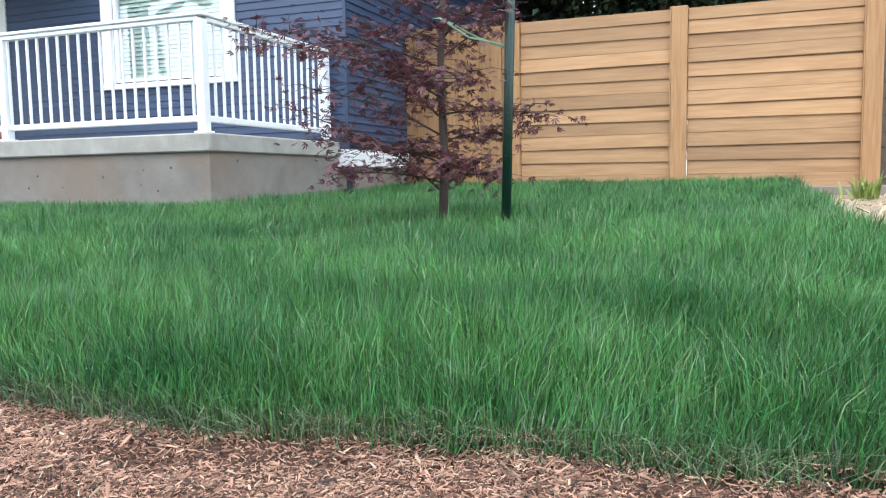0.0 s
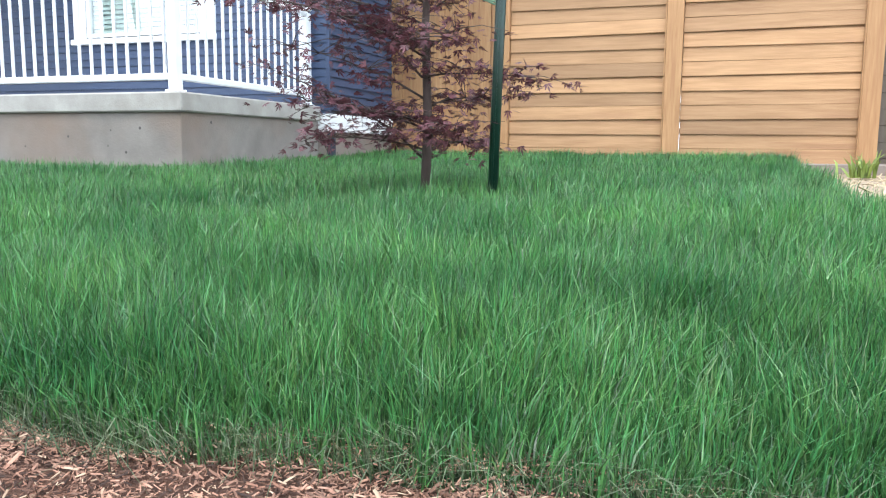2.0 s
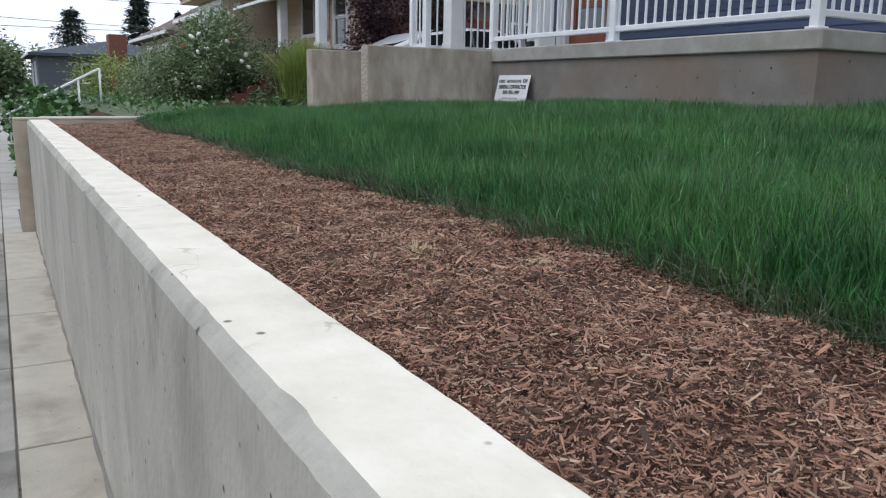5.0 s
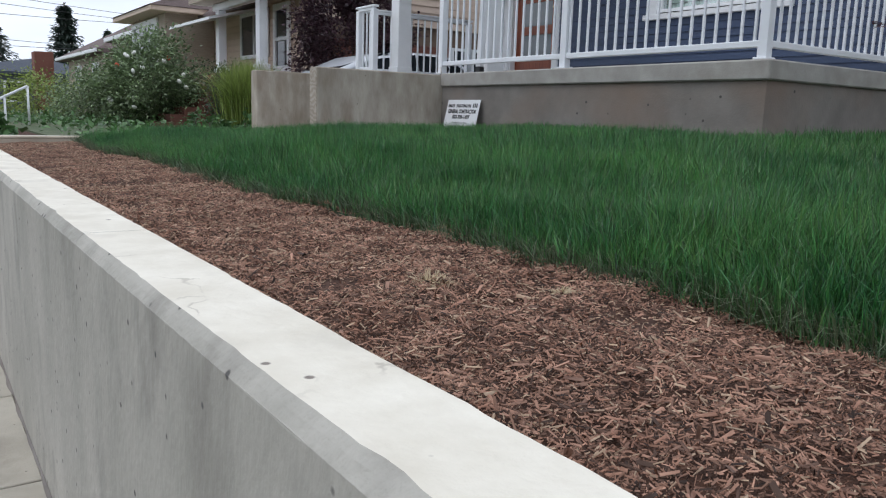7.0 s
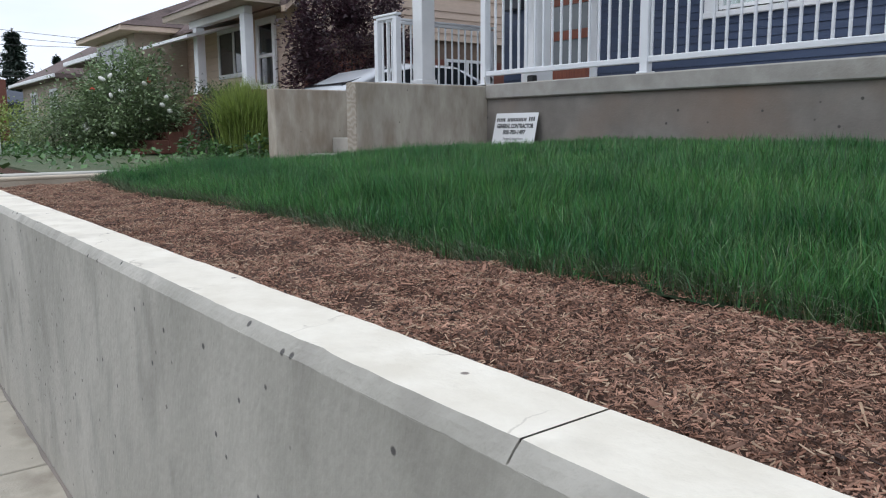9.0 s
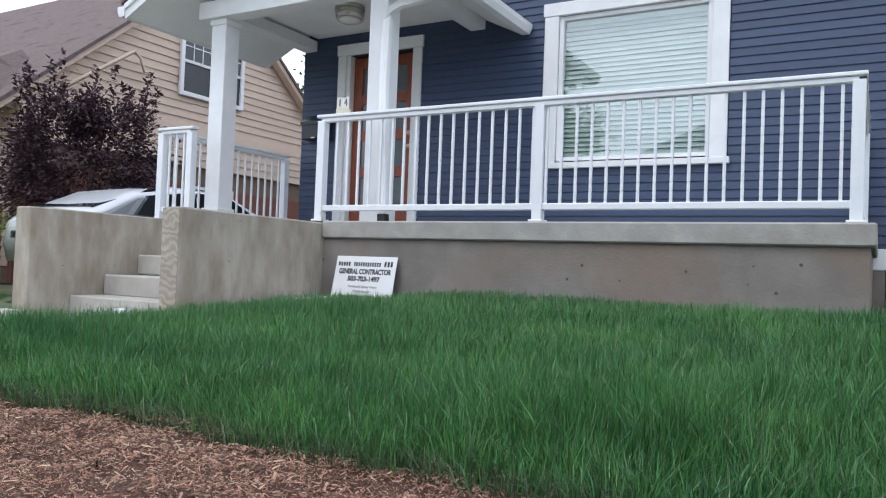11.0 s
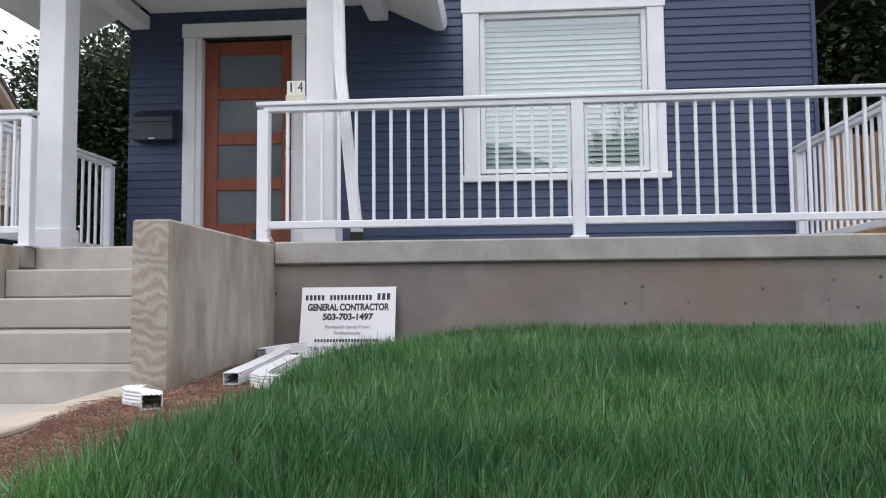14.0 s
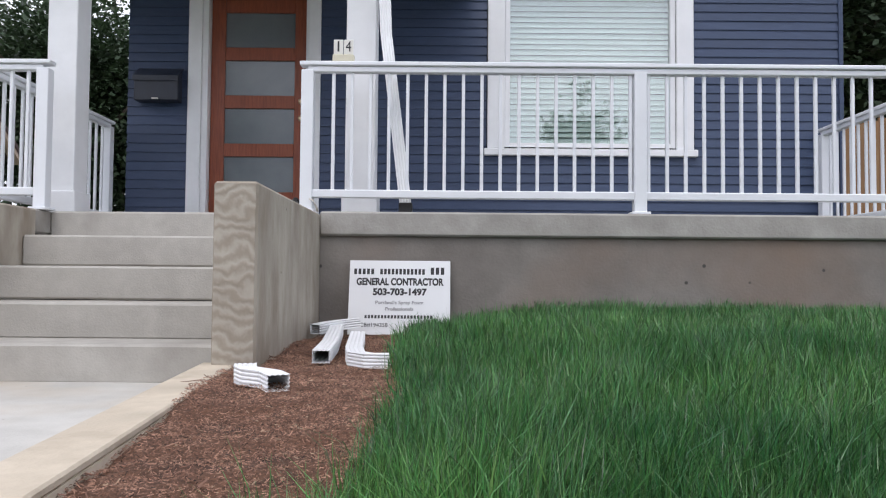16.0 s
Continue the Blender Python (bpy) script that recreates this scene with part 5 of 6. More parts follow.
# ---- further houses down the street ----
def far_house(x0, x1, y0, y1, z0, ze, zr, wall, roof, label):
    h = thing("far_house", ((x0 + x1) / 2, (y0 + y1) / 2, z0), label, "house", "houses down the street")
    part("wall", block(x0, x1, y0, y1, z0 - 1.5, ze), wall, h)
    xm0, xm1, ym = x0 + (y1 - y0) * 0.35, x1 - (y1 - y0) * 0.35, (y0 + y1) / 2
    bm = bmesh.new()
    o = 0.5
    b = [bm.verts.new(p) for p in ((x0 - o, y0 - o, ze), (x1 + o, y0 - o, ze), (x1 + o, y1 + o, ze), (x0 - o, y1 + o, ze))]
    c = [bm.verts.new(p) for p in ((x0 - o, y0 - o, ze + 0.18), (x1 + o, y0 - o, ze + 0.18), (x1 + o, y1 + o, ze + 0.18), (x0 - o, y1 + o, ze + 0.18))]
    t = [bm.verts.new((xm0, ym, zr)), bm.verts.new((xm1, ym, zr))]
    bm.faces.new(b[::-1])
    for i in range(4):
        bm.faces.new((b[i], b[(i + 1) % 4], c[(i + 1) % 4], c[i]))
    bm.faces.new((c[0], c[1], t[1], t[0]))
    bm.faces.new((c[2], c[3], t[0], t[1]))
    bm.faces.new((c[1], c[2], t[1]))
    bm.faces.new((c[3], c[0], t[0]))
    bmesh.ops.recalc_face_normals(bm, faces=bm.faces)
    part("roof", bm, roof, h)
    part("gutter", block(x0 - o, x1 + o, y0 - o - 0.1, y0 - o - 0.001, ze + 0.02, ze + 0.17, 0.01), M_WHITE, h)
    for k in range(2):
        xx = x1 - 1.8 - k * (x1 - x0) * 0.45
        w = part("window", block(xx - 1.2, xx, y0 - 0.03, y0 - 0.001, ze - 1.75, ze - 0.45), M_DARKGLASS, h)
        for a0, a1, c0, c1 in ((xx - 1.32, xx - 1.2, ze - 1.87, ze - 0.33), (xx, xx + 0.12, ze - 1.87, ze - 0.33), (xx - 1.2, xx, ze - 0.45, ze - 0.33), (xx - 1.2, xx, ze - 1.87, ze - 1.75), (xx - 0.64, xx - 0.56, ze - 1.75, ze - 0.45)):
            part("frame", block(a0, a1, y0 - 0.07, y0 - 0.002, c0, c1), M_WHITE, w)
    yw = (y0 + y1) / 2
    w = part("window", block(x1 + 0.001, x1 + 0.03, yw - 2.2, yw - 1.2, ze - 1.6, ze - 0.5), M_DARKGLASS, h)
    for a0, a1, c0, c1 in ((yw - 2.32, yw - 2.2, ze - 1.7, ze - 0.4), (yw - 1.2, yw - 1.08, ze - 1.7, ze - 0.4), (yw - 2.2, yw - 1.2, ze - 0.5, ze - 0.4), (yw - 2.2, yw - 1.2, ze - 1.7, ze - 1.6)):
        part("frame", block(x1 + 0.002, x1 + 0.08, a0, a1, c0, c1), M_WHITE, w)
    return h


far_house(-34, -26, 7.2, 15, 0.6, 3.9, 6.4, M_TAN, M_ROOF, "tan house with brown hip roof down the street")
far_house(-48, -38, 7.4, 15, 0.2, 3.7, 6.3, M_TAN, M_ROOF, "tan house with brown hip roof further down the street")
blue_far = far_house(-66, -56, 2.4, 12, -1.0, 3.1, 4.35, M_SLATEWALL, M_ROOFB, "slate blue house far down the street")
part("chimney", block(-51.6, -50.4, 6.0, 7.0, -2, 4.3, 0.03), M_BRICK, blue_far, "rust brick chimney")

# ---- over the street, mirrored in the window and door glass ----
far_house(-13.5, -3.0, -29, -20, 0.4, 6.6, 9.6, M_TAN, M_ROOFB, "two-storey tan house on the opposite side of the street")
far_house(2.5, 12, -29, -20, 0.4, 5.6, 8.6, M_SLATEWALL, M_ROOF, "slate house on the opposite side of the street")

# ---- handrail at the neighbour's steps ----
hand = thing("stair_handrail", (-17.0, 1.2, 0.98), "thin white metal handrail on the neighbour's garden steps", "handrail")
part("top_bar", tube([(-17, 1.75, 1.73), (-17, 0.9, 1.28), (-17, 0.05, 0.82)], 0.025, 0.025, 8), M_WHITE, hand)
for y, z1, z0 in ((1.75, 1.74, 0.95), (1.35, 1.51, 0.7), (0.1, 0.85, 0.1)):
    part("upright", tube([(-17, y, z0), (-17, y, z1)], 0.022, 0.022, 8), M_WHITE, hand)


# ---- car in the driveway ----
def car(x, y, z):
    c = thing("car", (x, y + 2.2, z), "silver-white parked hatchback car in the driveway", "car")
    prof = [(0.06, 0.35), (0.0, 0.6), (0.03, 0.9), (0.16, 1.04), (0.8, 1.33), (1.5, 1.46), (2.5, 1.46), (3.2, 1.15), (3.5, 0.95), (4.3, 0.85), (4.46, 0.6), (4.4, 0.32)]
    bm = bmesh.new()
    rings = []
    for f, w in ((-1.0, 0.80), (-0.93, 0.9), (-0.7, 0.985), (0, 1.0), (0.7, 0.985), (0.93, 0.9), (1.0, 0.80)):
        rings.append([bm.verts.new((x + f * (0.88 - 0.20 * max(0, (h - 0.85) / 0.6)), y + 2.24 + (p - 2.24) * (0.97 + 0.03 * w), z + 0.3 + (h - 0.3) * w ** 0.5)) for p, h in prof])
    for a, b in zip(rings, rings[1:]):
        for k in range(len(prof)):
            bm.faces.new((a[k], a[(k + 1) % len(prof)], b[(k + 1) % len(prof)], b[k])).smooth = True
    bm.faces.new(rings[0])
    bm.faces.new(rings[-1][::-1])
    bmesh.ops.recalc_face_normals(bm, faces=bm.faces)
    body = part("body", bm, M_CARPAINT, c)
    part("rear_window", prism([(y + 0.22, z + 1.05), (y + 1.30, z + 1.41), (y + 1.28, z + 1.43), (y + 0.20, z + 1.07)], "x", x - 0.62, x + 0.62), M_DARKGLASS, body)
    for s in (-1, 1):
        for q in ([(0.7, 1.0), (0.95, 1.27), (1.75, 1.39), (1.75, 1.0)], [(1.82, 1.0), (1.82, 1.39), (2.4, 1.38), (3.1, 1.0)]):
            sw = prism([(y + a, z + b) for a, b in q], "x", 0.0, 0.03)
            for v in sw.verts:
                v.co.x = x + s * (0.885 - 0.20 * max(0, (v.co.z - z - 0.85) / 0.6) + (0.012 if v.co.x > 0.01 else -0.05))
            bmesh.ops.recalc_face_normals(sw, faces=sw.faces)
            part("side_window", sw, M_DARKGLASS, body)
        for wy in (0.85, 3.6):
            wh = part("wheel", turned([(0.2, -0.1), (0.31, -0.1), (0.33, -0.06), (0.33, 0.06), (0.31, 0.1), (0.2, 0.1)], (0, 0, 0), 24), M_TYRE, c)
            wh.matrix_basis = Matrix.Translation(Vector((x + s * 0.80, y + wy, z + 0.33)) - ORIGIN[c.name]) @ pose(0, 0, 0, 0, 90) @ Matrix.Translation(ORIGIN[c.name])
            ORIGIN[wh.name] = Vector((0, 0, 0))
            piece("rim", as_mesh("rim", turned([(0.19, -0.105), (0.2, 0.0), (0.19, 0.105)], (0, 0, 0), 16), M_NICKEL), wh, Matrix.Translation(-ORIGIN[c.name]))
        part("tail_light", block(x + s * 0.55 - 0.18, x + s * 0.55 + 0.18, y + 0.0, y + 0.12, z + 0.62, z + 0.76, 0.03), M_DARKGLASS, body)
    return c


car(-12.55, 5.55, 1.08)


# ---- shrubs and trees ----
def shrub(name, centre, radii, n, size, material, label, k=60, spread=0.12, aspect=0.5, stems=7, category="shrub", droop=0.1, bark=M_BARK):
    t = thing(name, (centre[0], centre[1], centre[2] - radii[2]), label, category)
    for i in range(stems):
        a = i * 2.4
        e = Vector(centre) + Vector((radii[0] * 0.55 * math.cos(a), radii[1] * 0.55 * math.sin(a), radii[2] * 0.35))
        b = Vector((centre[0] + 0.12 * math.cos(a), centre[1] + 0.12 * math.sin(a), centre[2] - radii[2] - 0.05))
        part("stem", tube([b, b.lerp(e, 0.5) + Vector((0, 0, 0.1)), e], 0.03, 0.008, 6), bark, t)
    pts = clumps(n, centre, radii, k, spread)
    pts = pts[pts[:, 2] > centre[2] - radii[2] * 0.98]
    leaves("foliage", pts, size, material, t, aspect, droop, pts - np.array(centre))
    return t


rose = shrub("rose_bush", (-18.7, 4.55, 1.85), (1.65, 1.15, 1.05), 26000, 0.09, M_LEAF, "large flowering rose bush in the neighbouring yard", 130, 0.15)
shrub("rose_bush", (-20.0, 3.5, 1.55), (1.8, 1.0, 0.8), 12000, 0.075, M_LEAF, "lower rose bush beside the garden steps", 70, 0.2)
shrub("garden_plant", (-24.0, 2.9, 1.45), (2.0, 1.0, 0.75), 5000, 0.10, M_LEAFY, "yellow-green garden shrub by the steps", 50, 0.2)
bloom_me = as_mesh("bloom", turned([(0.01, -0.03), (0.045, -0.02), (0.06, 0.01), (0.04, 0.035), (0.015, 0.03)], (0, 0, 0), 9), M_BLOOM)
bloom_r = as_mesh("bloom", turned([(0.01, -0.03), (0.045, -0.02), (0.06, 0.01), (0.04, 0.035), (0.015, 0.03)], (0, 0, 0), 9), M_BLOOMR)
for i in range(14):
    a, b = rng.uniform(-1.9, 0.3), rng.uniform(-0.6, 1.0)
    p = Vector((-18.7 + 1.75 * math.cos(a) * math.cos(b), 4.6 + 1.2 * math.sin(a) * math.cos(b) - 0.05, 1.8 + 0.95 * math.sin(b)))
    piece("bloom", bloom_r if i % 9 == 0 else bloom_me, rose, Matrix.Translation(p) @ pose(0, 0, 0, 50 * rng.normal(), 50 * rng.normal()))
plum = shrub("plum_bush", (-14.3, 7.4, 2.75), (1.2, 1.25, 1.25), 19000, 0.085, M_PLUM, "dark purple-leaved plum bush beside the driveway", 110, 0.13, stems=9)
spike_pts = []
for i in range(26):
    a = rng.uniform(0, math.tau)
    base = np.array([-14.3 + 0.95 * rng.uniform(0.2, 1.2) * math.cos(a), 7.4 + 1.0 * rng.uniform(0.2, 1.3) * math.sin(a), 3.3])
    h = rng.uniform(0.5, 1.15)
    f = rng.uniform(0, 1, (110, 1))
    spike_pts.append(base + np.array([0.12 * math.cos(a), 0.12 * math.sin(a), h]) * f + rng.normal(size=(110, 3)) * 0.05 * (1.2 - f))
leaves("shoot_foliage", np.concatenate(spike_pts), 0.085, M_PLUM, plum, 0.5, -0.2)


def blades(name, base, h, w, lean, material, parent=None, bias=(0, 0), cell=0.0):
    """Tapered bent blades from base points; blades of one cell share a lean."""
    n = len(base)
    a = rng.uniform(0, math.tau, n)
    b = rng.normal(size=n)
    dirx = np.stack([np.cos(a), np.sin(a), np.zeros(n)], 1)
    bend = (np.abs(b) * lean)[:, None]
    off = dirx * bend + np.array([bias[0], bias[1], 0]) * rng.uniform(0.3, 1.2, (n, 1))
    if cell:
        for size_, much in ((cell, 0.13), (cell * 4.5, 0.07)):
            wob = size_ * 0.3 * rng.normal(size=(n, 2))
            cx, cy = np.floor((base[:, 0] + wob[:, 0]) / size_), np.floor((base[:, 1] + wob[:, 1]) / size_)
            ha = np.modf(np.abs(np.sin(cx * 12.9898 + cy * 78.233) * 43758.5453))[0] * math.tau
            hm = np.modf(np.abs(np.sin(cx * 39.346 + cy * 11.135) * 24634.6345))[0]
            off = off + np.stack([np.cos(ha) * hm, np.sin(ha) * hm, np.zeros(n)], 1) * much * 1.6
            h = h * (0.82 + 0.36 * np.modf(ha * 7.77)[0])
    H = h[:, None]
    a2 = a + rng.normal(size=n) * 0.8 + 1.57
    s = np.stack([np.cos(a2), np.sin(a2), np.zeros(n)], 1) * (w[:, None] * 0.5)
    up = np.array([0, 0, 1.0])
    mid = base + up * H * 0.58 + off * H * 0.38
    tp = base + up * H * (1 - 0.25 * np.clip(bend, 0, 1.6)) + off * H * 1.05
    co = np.stack([base - s, base + s, mid + s * 0.85, tp, mid - s * 0.85], axis=1)
    return raw(name, co, [(0, 1, 2, 4), (4, 2, 3)], material, parent)


og = thing("ornamental_grass", (-13.5, 4.83, 0.98), "yellow-green fountain grass clump in the side bed", "ornamental grass")
n = 3200
b0 = np.array([-13.5, 4.83, 1.0]) + rng.normal(size=(n, 3)) * [0.14, 0.14, 0]
blades("blades", b0, rng.uniform(0.75, 1.42, n), np.full(n, 0.014), 0.36, M_LEAFY, og)
shrub("clipped_shrub", (-15.7, 5.25, 1.62), (0.40, 0.42, 0.66), 5000, 0.06, M_DEEP, "dark green rounded shrub beside the porch steps", 60, 0.1)
for x, y, s in ((-12.6, 4.6, 0.22), (-13.3, 4.2, 0.16), (-14.4, 4.3, 0.18)):
    shrub("bed_plant", (x, y, 1.0 + s * 0.8), (s * 1.4, s * 1.4, s), 350, 0.09, M_HOSTA, "small leafy plant in the side bed", 14, 0.05, stems=3)
# low ground cover over the neighbouring yard
gx = np.concatenate([rng.uniform(-24, -16.5, 1600), rng.uniform(-16.5, -10.0, 400)])
gp = np.stack([gx, rng.uniform(1.45, 4.3, 2000), 1.0 + np.abs(rng.normal(size=2000)) * 0.09], 1)
tagged(leaves("ground_cover", gp, 0.10, M_HOSTA, None, 0.6, -0.3), "low leafy ground cover in the neighbouring yard", "ground cover", kind="stuff")
# leafy bank along the pavement
for i, (x, y, z, s) in enumerate(((-10.5, 0.52, 0.58, 0.42), (-11.3, 0.55, 0.6, 0.44), (-12.4, 0.6, 0.62, 0.46), (-13.8, 0.7, 0.65, 0.5), (-15.2, 0.7, 0.66, 0.5), (-17.5, 0.6, 0.6, 0.6), (-20, 0.7, 0.6, 0.7))):
    shrub("broad_leaf_plant", (x, y, z), (s * 1.25, s * 0.95, s), 1500, 0.12, M_HOSTA, "broad-leaved green plant spilling over the bank", 30, 0.07, 0.95, 4, "plant", 0.1)
alone("planted_bank", prism([(0.35, -0.3), (1.4, -0.3), (1.4, 0.95), (0.35, 0.22)], "x", -40, -9.86), M_SOIL, "dark soil bank beside the pavement", "bank", "structure")


def tree(x, y, z, h, r, n, size, material, label, k=120, low=0.3):
    t = thing("tree", (x, y, z), label, "tree")
    part("trunk", tube([(x, y, z - 0.5), (x + 0.1, y, z + h * 0.4), (x, y + 0.1, z + h * 0.85)], 0.04 * h, 0.01 * h, 9), M_BARK, t)
    for i in range(8):
        a = i * 2.4
        s = Vector((x, y, z + h * (low + 0.06 * i)))
        part("limb", tube([s, s + Vector((r * 0.4 * math.cos(a), r * 0.4 * math.sin(a), h * 0.07)), s + Vector((r * 0.8 * math.cos(a), r * 0.8 * math.sin(a), h * 0.16))], 0.014 * h, 0.004 * h, 6), M_BARK, t)
    c = (x, y, z + h * (0.5 + low / 2))
    pts = clumps(n, c, (r, r, h * (0.5 - low / 2)), k, r * 0.16, 0.15)
    leaves("crown", pts, size, material, t, 0.55, 0.15, pts - np.array(c))
    return t


tree(-0.8, 15.5, 1.3, 9.5, 3.4, 64000, 0.19, M_DEEP, "dense dark green tree behind the fence", low=0.12)
tree(4.6, 16.5, 1.3, 9.0, 3.6, 56000, 0.20, M_DEEP, "dense dark green tree behind the fence", low=0.1)
tree(8.5, 13.5, 1.3, 7.0, 3.0, 14000, 0.20, M_DEEP, "dense dark green tree beside the fence", low=0.1)
tree(-17.0, 21.0, 1.1, 8.6, 3.3, 64000, 0.19, M_DEEP, "leafy tree behind the driveway", low=0.12)
tree(-18.5, -22, 0.2, 12.0, 3.2, 12000, 0.35, M_DEEP, "tall dark tree on the opposite side of the street", low=0.2)
tree(-0.4, -23, 0.2, 10.2, 2.2, 9000, 0.32, M_DEEP, "dark tree between the opposite houses", low=0.2)
tree(-76, 0.4, -1.5, 6.6, 2.6, 9000, 0.4, M_LEAF, "broad green street tree far away", low=0.1)
tree(-92, -1.5, -1.5, 9.0, 3.6, 9000, 0.5, M_DEEP, "dark street tree far away", low=0.1)


def conifer(x, y, z, h, r, label):
    t = thing("conifer", (x, y, z), label, "tree", "distant conifers")
    part("trunk", tube([(x, y, z), (x, y, z + h)], 0.02 * h, 0.004 * h, 7), M_BARK, t)
    n = 6000
    f = rng.uniform(0.15, 1.0, n) ** 0.6
    tier = np.floor(f * 16) / 16 + 0.01 * rng.normal(size=n)
    a = np.floor(rng.uniform(0, 9, n)) * (math.tau / 9) + tier * 31 + rng.normal(size=n) * 0.16
    rad = r * (1.03 - tier) * rng.uniform(0.15, 1.0, n) * (0.75 + 0.35 * np.sin(a * 3 + tier * 40))
    p = np.stack([x + rad * np.cos(a), y + rad * np.sin(a), z + h * tier - 0.12 * rad + rng.normal(size=n) * 0.012 * h], 1)
    leaves("crown", p, 0.035 * h, M_CONIF, t, 0.35, 0.3, np.stack([np.cos(a), np.sin(a), 0 * a], 1))
    return t


conifer(-98, 8.0, -2, 11.8, 8.0, "dark conifer rising above far roofs")
conifer(-80, 12.3, -2, 12.5, 4.6, "dark conifer rising above far roofs")
conifer(-120, 24, -2, 14.0, 2.6, "dark conifer rising above far roofs")

# ---- overhead cables ----
for px, py in ((-54.3, -9.5), (-78.0, 20.0)):
    up = thing("utility_pole", (px, py, -0.4), "weathered wooden utility pole with a crossarm", "utility pole", "utility poles")
    part("pole", tube([(px, py, -1.0), (px, py, 10.2)], 0.16, 0.11, 10), M_BARK, up)
    part("crossarm", block(px - 0.06, px + 0.06, py - 1.2, py + 1.2, 9.0, 9.14, 0.01), M_BARK, up)
cable_heights = ((8.2, 9.2), (8.9, 9.65), (6.9, 9.0), (5.7, 6.6), (4.9, 6.5))
spans = [((-54.3, -9.5, h0), (-78.0, 20.0, h1)) for h0, h1 in cable_heights]
for a, b in spans:
    a, b = Vector(a), Vector(b)
    alone("overhead_cable", tube([a.lerp(b, f) - Vector((0, 0, 0.25 * 4 * f * (1 - f))) for f in np.linspace(0, 1, 14)], 0.02, 0.02, 5), M_WIRE, "thin black overhead cable above the street", "cable", group="overhead cables")

# ---- the lawn ----
def scatter(x0, x1, y0, y1, per_m2):
    n = int((x1 - x0) * (y1 - y0) * per_m2)
    return np.stack([rng.uniform(x0, x1, n), rng.uniform(y0, y1, n)], 1)


def lawn_points(p):
    """Keeps the points inside the lawn's wavy outline."""
    x, y = p[:, 0], p[:, 1]
    front_edge = 1.05 + 0.035 * np.sin(2.1 * x) + 0.02 * np.sin(7.3 * x + 1) + 0.025 * rng.normal(size=len(x))
    left_edge = -7.14 + 0.03 * np.sin(3.0 * y) - 0.04 * np.clip(y - 1.5, 0, 2.5) - 0.6 * np.clip(1.5 - y, 0, 1) + 0.03 * rng.normal(size=len(x))
    right_edge = 1.10 + 0.05 * np.sin(2.5 * y) + 0.05 * rng.normal(size=len(x))
    keep = (y > front_edge) & (x > left_edge) & (x < right_edge) & ~((x < RIGHT - 0.0) & (y > PORCH + 0.03)) & ~((x < -6.95) & (y > 5.03))
    return p[keep]


lots = []
for x0, x1, y0, y1, dens, w, hh in ((-7.6, 1.25, 1.0, 1.9, 33000, 0.0029, 0.128), (-7.6, 1.25, 1.9, 3.2, 17000, 0.0036, 0.122), (-7.6, 1.25, 3.2, 5.25, 8000, 0.0052, 0.115), (-3.4, 1.25, 5.25, 8.98, 4800, 0.0068, 0.115)):
    p = lawn_points(scatter(x0, x1, y0, y1, dens))
    patch = 1 + 0.20 * np.sin(1.9 * p[:, 0] + 0.8 * np.sin(2.7 * p[:, 1])) * np.cos(2.3 * p[:, 1])
    h = hh * patch * rng.uniform(0.55, 1.25, len(p))
    h = h * np.clip(0.55 + (p[:, 1] - 1.0) * 1.6, 0.55, 1.0)
    lots.append((p, h, w * rng.uniform(0.7, 1.3, len(p))))
P = np.concatenate([q[0] for q in lots])
base = np.column_stack([P, soil(P[:, 0], P[:, 1])])
lawn = blades("lawn_grass", base, np.concatenate([q[1] for q in lots]), np.concatenate([q[2] for q in lots]), 0.36, M_GRASS, None, (0.03, -0.04), 0.045)
tagged(lawn, "thick uncut fresh green lawn", "grass", kind="stuff")

# matted, paler blades splayed over the lawn's front and walkway edges
n = 9000
fx = rng.uniform(-7.4, 1.15, n)
fb = np.column_stack([fx, 1.05 + 0.035 * np.sin(2.1 * fx) + 0.02 * np.sin(7.3 * fx + 1) + 0.03 * rng.normal(size=n)])
# sparse paler blades carry the lawn's thin highlights in their colour
sp = lawn_points(scatter(-7.4, 1.1, 1.15, 6.5, 420))
seed = blades("pale_blades", np.column_stack([sp, soil(sp[:, 0], sp[:, 1])]), rng.uniform(0.09, 0.155, len(sp)), np.full(len(sp), 0.0026), 0.45, M_PALEBLADE, None, (0.0, 0.0))
tagged(seed, "scattered pale blades that put the lawn's highlights into colour", "grass", kind="stuff")
fringe = blades("lawn_fringe", np.column_stack([fb, soil(fb[:, 0], fb[:, 1]) + 0.004]), rng.uniform(0.03, 0.095, n), np.full(n, 0.0021), 1.1, M_FRINGE, None, (0.05, -0.55))
tagged(fringe, "matted grey-green grass along the lawn's edge", "grass", kind="stuff")

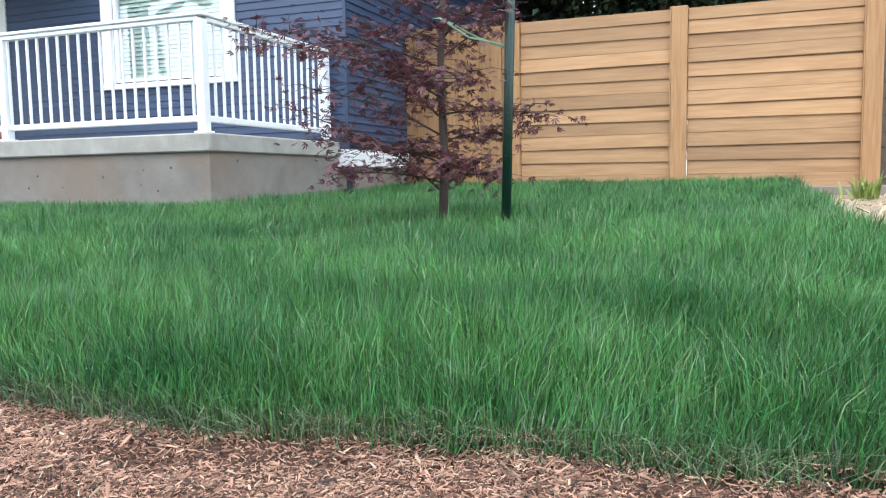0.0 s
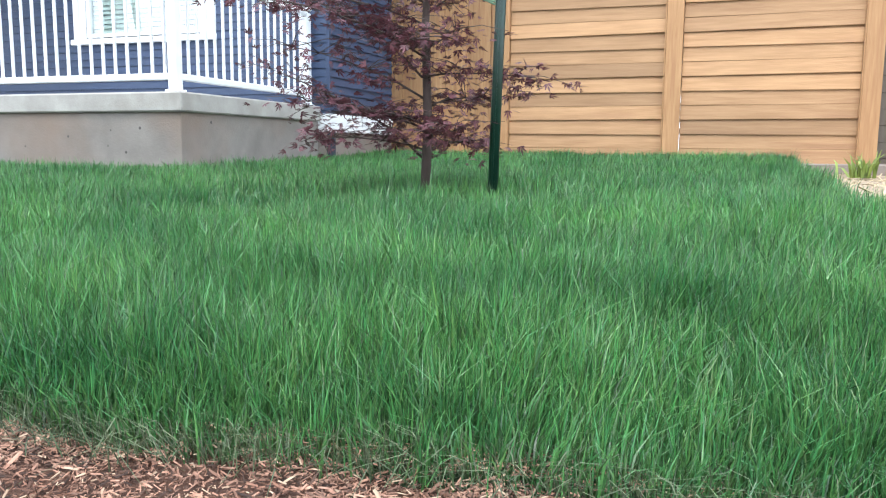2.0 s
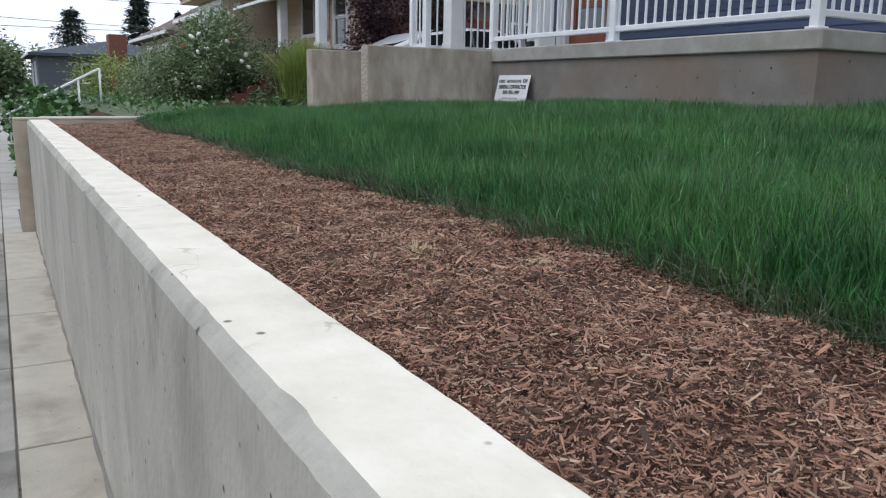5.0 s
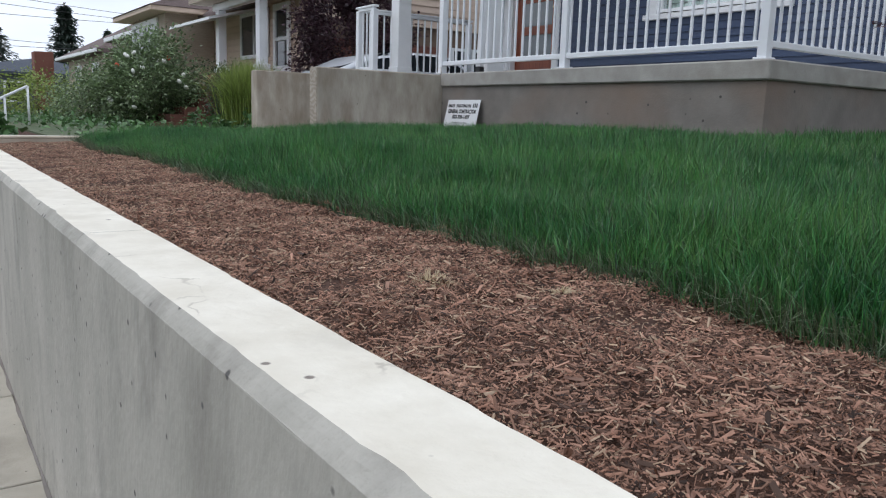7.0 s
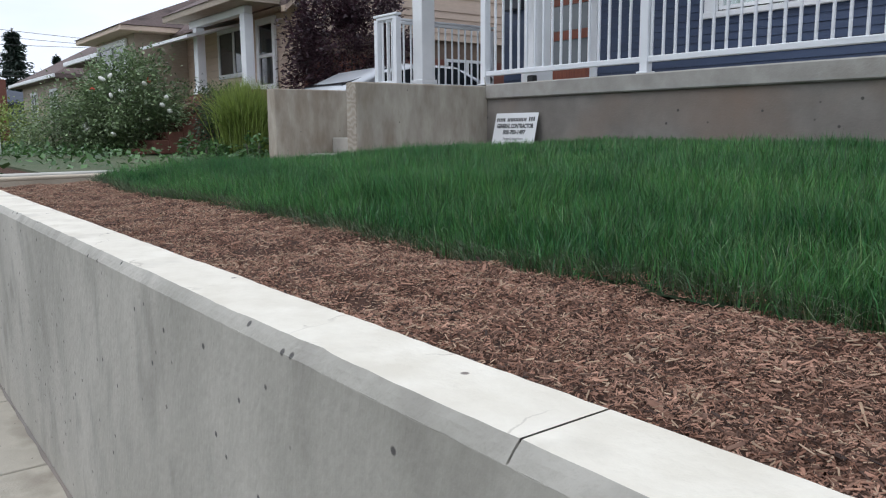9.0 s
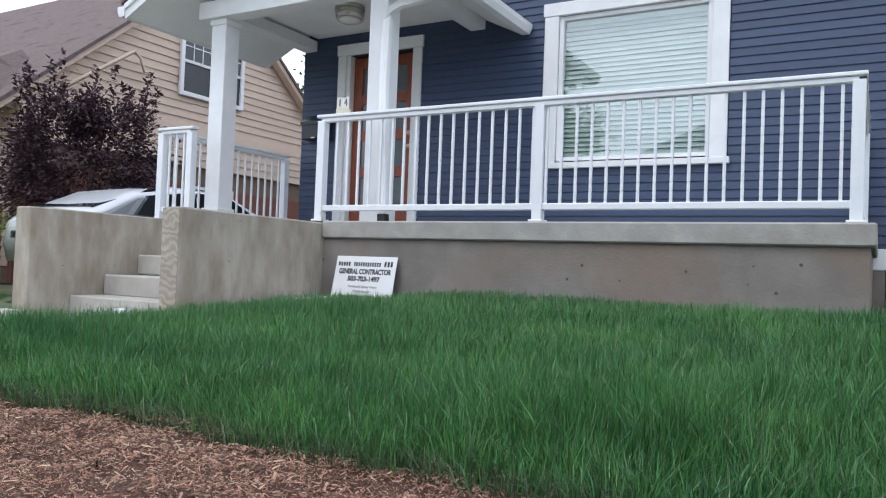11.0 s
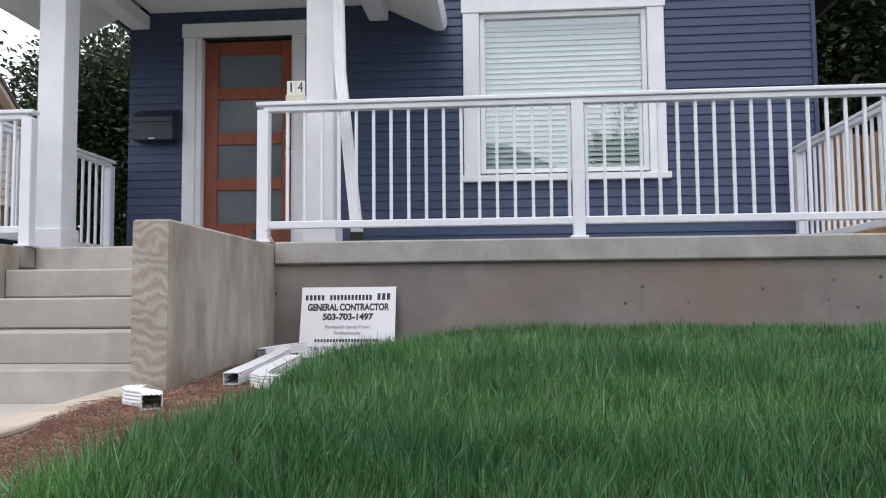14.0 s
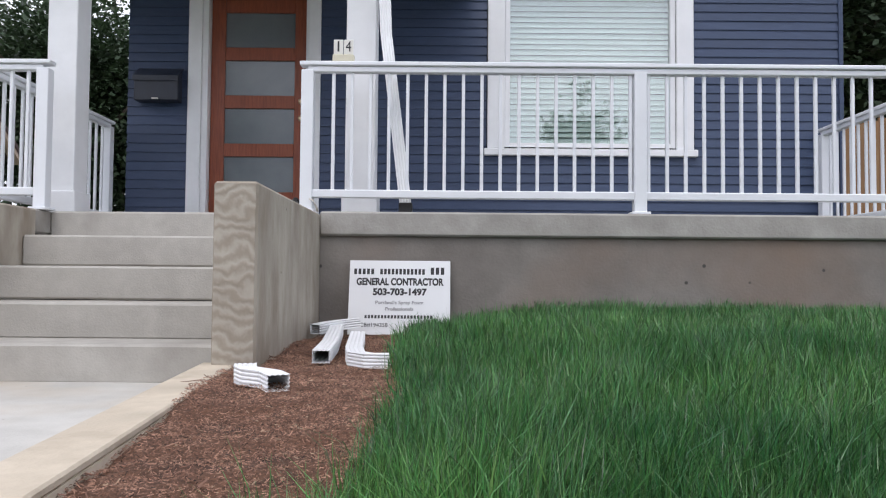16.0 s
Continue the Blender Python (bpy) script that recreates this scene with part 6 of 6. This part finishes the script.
# ---- bark mulch ----
def chips(name, p, z, size, material, label):
    n = len(p)
    a = rng.uniform(0, math.tau, n)
    tilt, roll_ = rng.normal(size=n) * 0.38, rng.normal(size=n) * 0.4
    d = np.stack([np.cos(a) * np.cos(tilt), np.sin(a) * np.cos(tilt), np.sin(tilt)], 1)
    s = unit(np.stack([-np.sin(a), np.cos(a), roll_], 1))
    u = np.cross(d, s)
    L = (size * rng.lognormal(0, 0.52, n))[:, None]
    W = L * rng.uniform(0.06, 0.28, n)[:, None]
    T = W * 0.5 + 0.0012
    c = np.column_stack([p, z + 0.004 + 0.008 * rng.uniform(0, 1, n)])
    k = rng.uniform(0.15, 1.0, n)[:, None]
    co = np.stack([c - d * L - s * W, c + d * L - s * W * k, c + d * L * 1.05 + u * T, c - d * L * 0.95 + u * T, c + d * L + s * W * k, c - d * L + s * W], axis=1)
    return tagged(raw(name, co, [(0, 1, 2, 3), (3, 2, 4, 5)], material), label, "mulch", kind="stuff")


bed_p = np.concatenate([scatter(-7.6, -3.0, WALL_IN + 0.01, 1.12, 28000), scatter(-3.0, 1.6, WALL_IN + 0.01, 1.12, 44000)])
strip = scatter(-7.95, -7.05, 1.06, 5.15, 24000)
strip = strip[strip[:, 0] > -7.62 - 0.097 * strip[:, 1]]
bed_all = np.concatenate([bed_p, strip])
# thin patches baring the soil, whose dark colour stands for shaded hollows
bare = np.sin(5.1 * bed_all[:, 0] + 2.2 * np.sin(7.3 * bed_all[:, 1])) * np.sin(8.7 * bed_all[:, 1] + 1.9 * np.sin(4.4 * bed_all[:, 0])) + 0.5 * np.sin(17 * bed_all[:, 0] + 11 * bed_all[:, 1])
bed_all = bed_all[bare + 0.35 * rng.normal(size=len(bed_all)) < np.where(bed_all[:, 1] > 1.06, 1.7, 1.0)]
bz = bed(bed_all[:, 0], bed_all[:, 1]) + 0.003 + 0.012 * (bed_all[:, 1] > 1.06)
chips("bark_mulch", bed_all, bz, np.where(bed_all[:, 1] > 1.06, 0.0024, np.where(bed_all[:, 0] < -3.0, 0.0035, 0.0040)), M_CHIP, "red-brown shredded bark mulch along the wall")
pale = np.concatenate([scatter(-7.5, 1.6, WALL_IN + 0.01, 1.08, 3000), scatter(-7.7, -7.1, 1.1, 5.0, 350)])
chips("pale_chips", pale, bed(pale[:, 0], pale[:, 1]) + 0.007 + 0.012 * (pale[:, 1] > 1.06), 0.0036, M_CHIPPALE, "pale wood chips scattered over the mulch")
straw = np.concatenate([scatter(1.15, 2.6, 1.2, 8.9, 220)])
chips("straw_litter", straw, soil(straw[:, 0], straw[:, 1]) + 0.022 - 0.11 * np.clip((straw[:, 1] - 5.5) / 2.5, 0, 1) * np.clip((straw[:, 0] - 1.1) / 0.3, 0, 1), 0.016, M_STRAW, "dry straw scattered on the dirt")
weed = thing("weed", (1.75, 8.2, 1.26), "yellow-green weed beside the fence footing", "weed")
nn = 40
blades("leaf_blades", np.array([1.75, 8.2, 1.27]) + rng.normal(size=(nn, 3)) * [0.06, 0.06, 0], rng.uniform(0.12, 0.3, nn), np.full(nn, 0.03), 0.7, M_LEAFY, weed)

# ---- pavement slabs ----
pavement = thing("pavement", (-5, -1, 0), "scored concrete pavement below the retaining wall", "pavement", kind="structure")
part("bed", block(-40, 8, -1.95, 0.35, -0.34, SIDEWALK - 0.012), M_FOUND, pavement)
strip_me = as_mesh("slab", block(0.007, 0.943, -0.148, WALL_OUT - 0.006, SIDEWALK - 0.05, SIDEWALK, 0.004), M_WALK)
near_me = as_mesh("slab", block(0.004, 0.946, -1.04, -0.156, SIDEWALK - 0.05, SIDEWALK + 0.001, 0.004), M_WALKOLD)
far_me = as_mesh("slab", block(0.004, 0.946, -1.94, -1.048, SIDEWALK - 0.05, SIDEWALK, 0.004), M_WALKOLD)
new_me = as_mesh("slab", block(0.004, 1.496, -1.94, -0.156, SIDEWALK - 0.05, SIDEWALK + 0.001, 0.004), M_STEP)
end_me = as_mesh("slab", block(0.004, 1.496, -0.148, 0.345, SIDEWALK - 0.05, SIDEWALK, 0.004), M_STEP)
for k in range(14):
    x = WEND - 0.0 + 0.95 * k
    piece("slab", strip_me, pavement, pose(x, 0, 0))
    piece("slab", near_me, pavement, pose(x, 0, 0))
    piece("slab", far_me, pavement, pose(x, 0, 0))
for k in range(16):
    x = WEND - 1.5 * (k + 1)
    piece("slab", new_me, pavement, pose(x, 0, 0))
    if k:
        piece("slab", end_me, pavement, pose(x, 0, 0))
piece("slab", as_mesh("slab", block(0.004, 1.496, -0.148, -0.002, SIDEWALK - 0.05, SIDEWALK, 0.004), M_STEP), pavement, pose(WEND - 1.5, 0, 0))
# dirt gathered in the joint at the wall's foot
bm = bmesh.new()
rows = []
for i in range(421):
    x = WEND + 0.01 + i * 0.03
    w = 0.010 + 0.010 * noise.noise((x * 5, 11, 0)) + 0.012 * max(0, noise.noise((x * 2.2, 13, 0)))
    rows.append([bm.verts.new(p) for p in ((x, WALL_OUT - max(w, 0.003), SIDEWALK + 0.001), (x, WALL_OUT - 0.001, SIDEWALK + 0.004 + 0.5 * max(w, 0.0)))])
for a, b in zip(rows, rows[1:]):
    bm.faces.new((a[0], b[0], b[1], a[1]))
part("joint_dirt", bm, M_FOUND, pavement, "dark dirt in the joint along the wall")
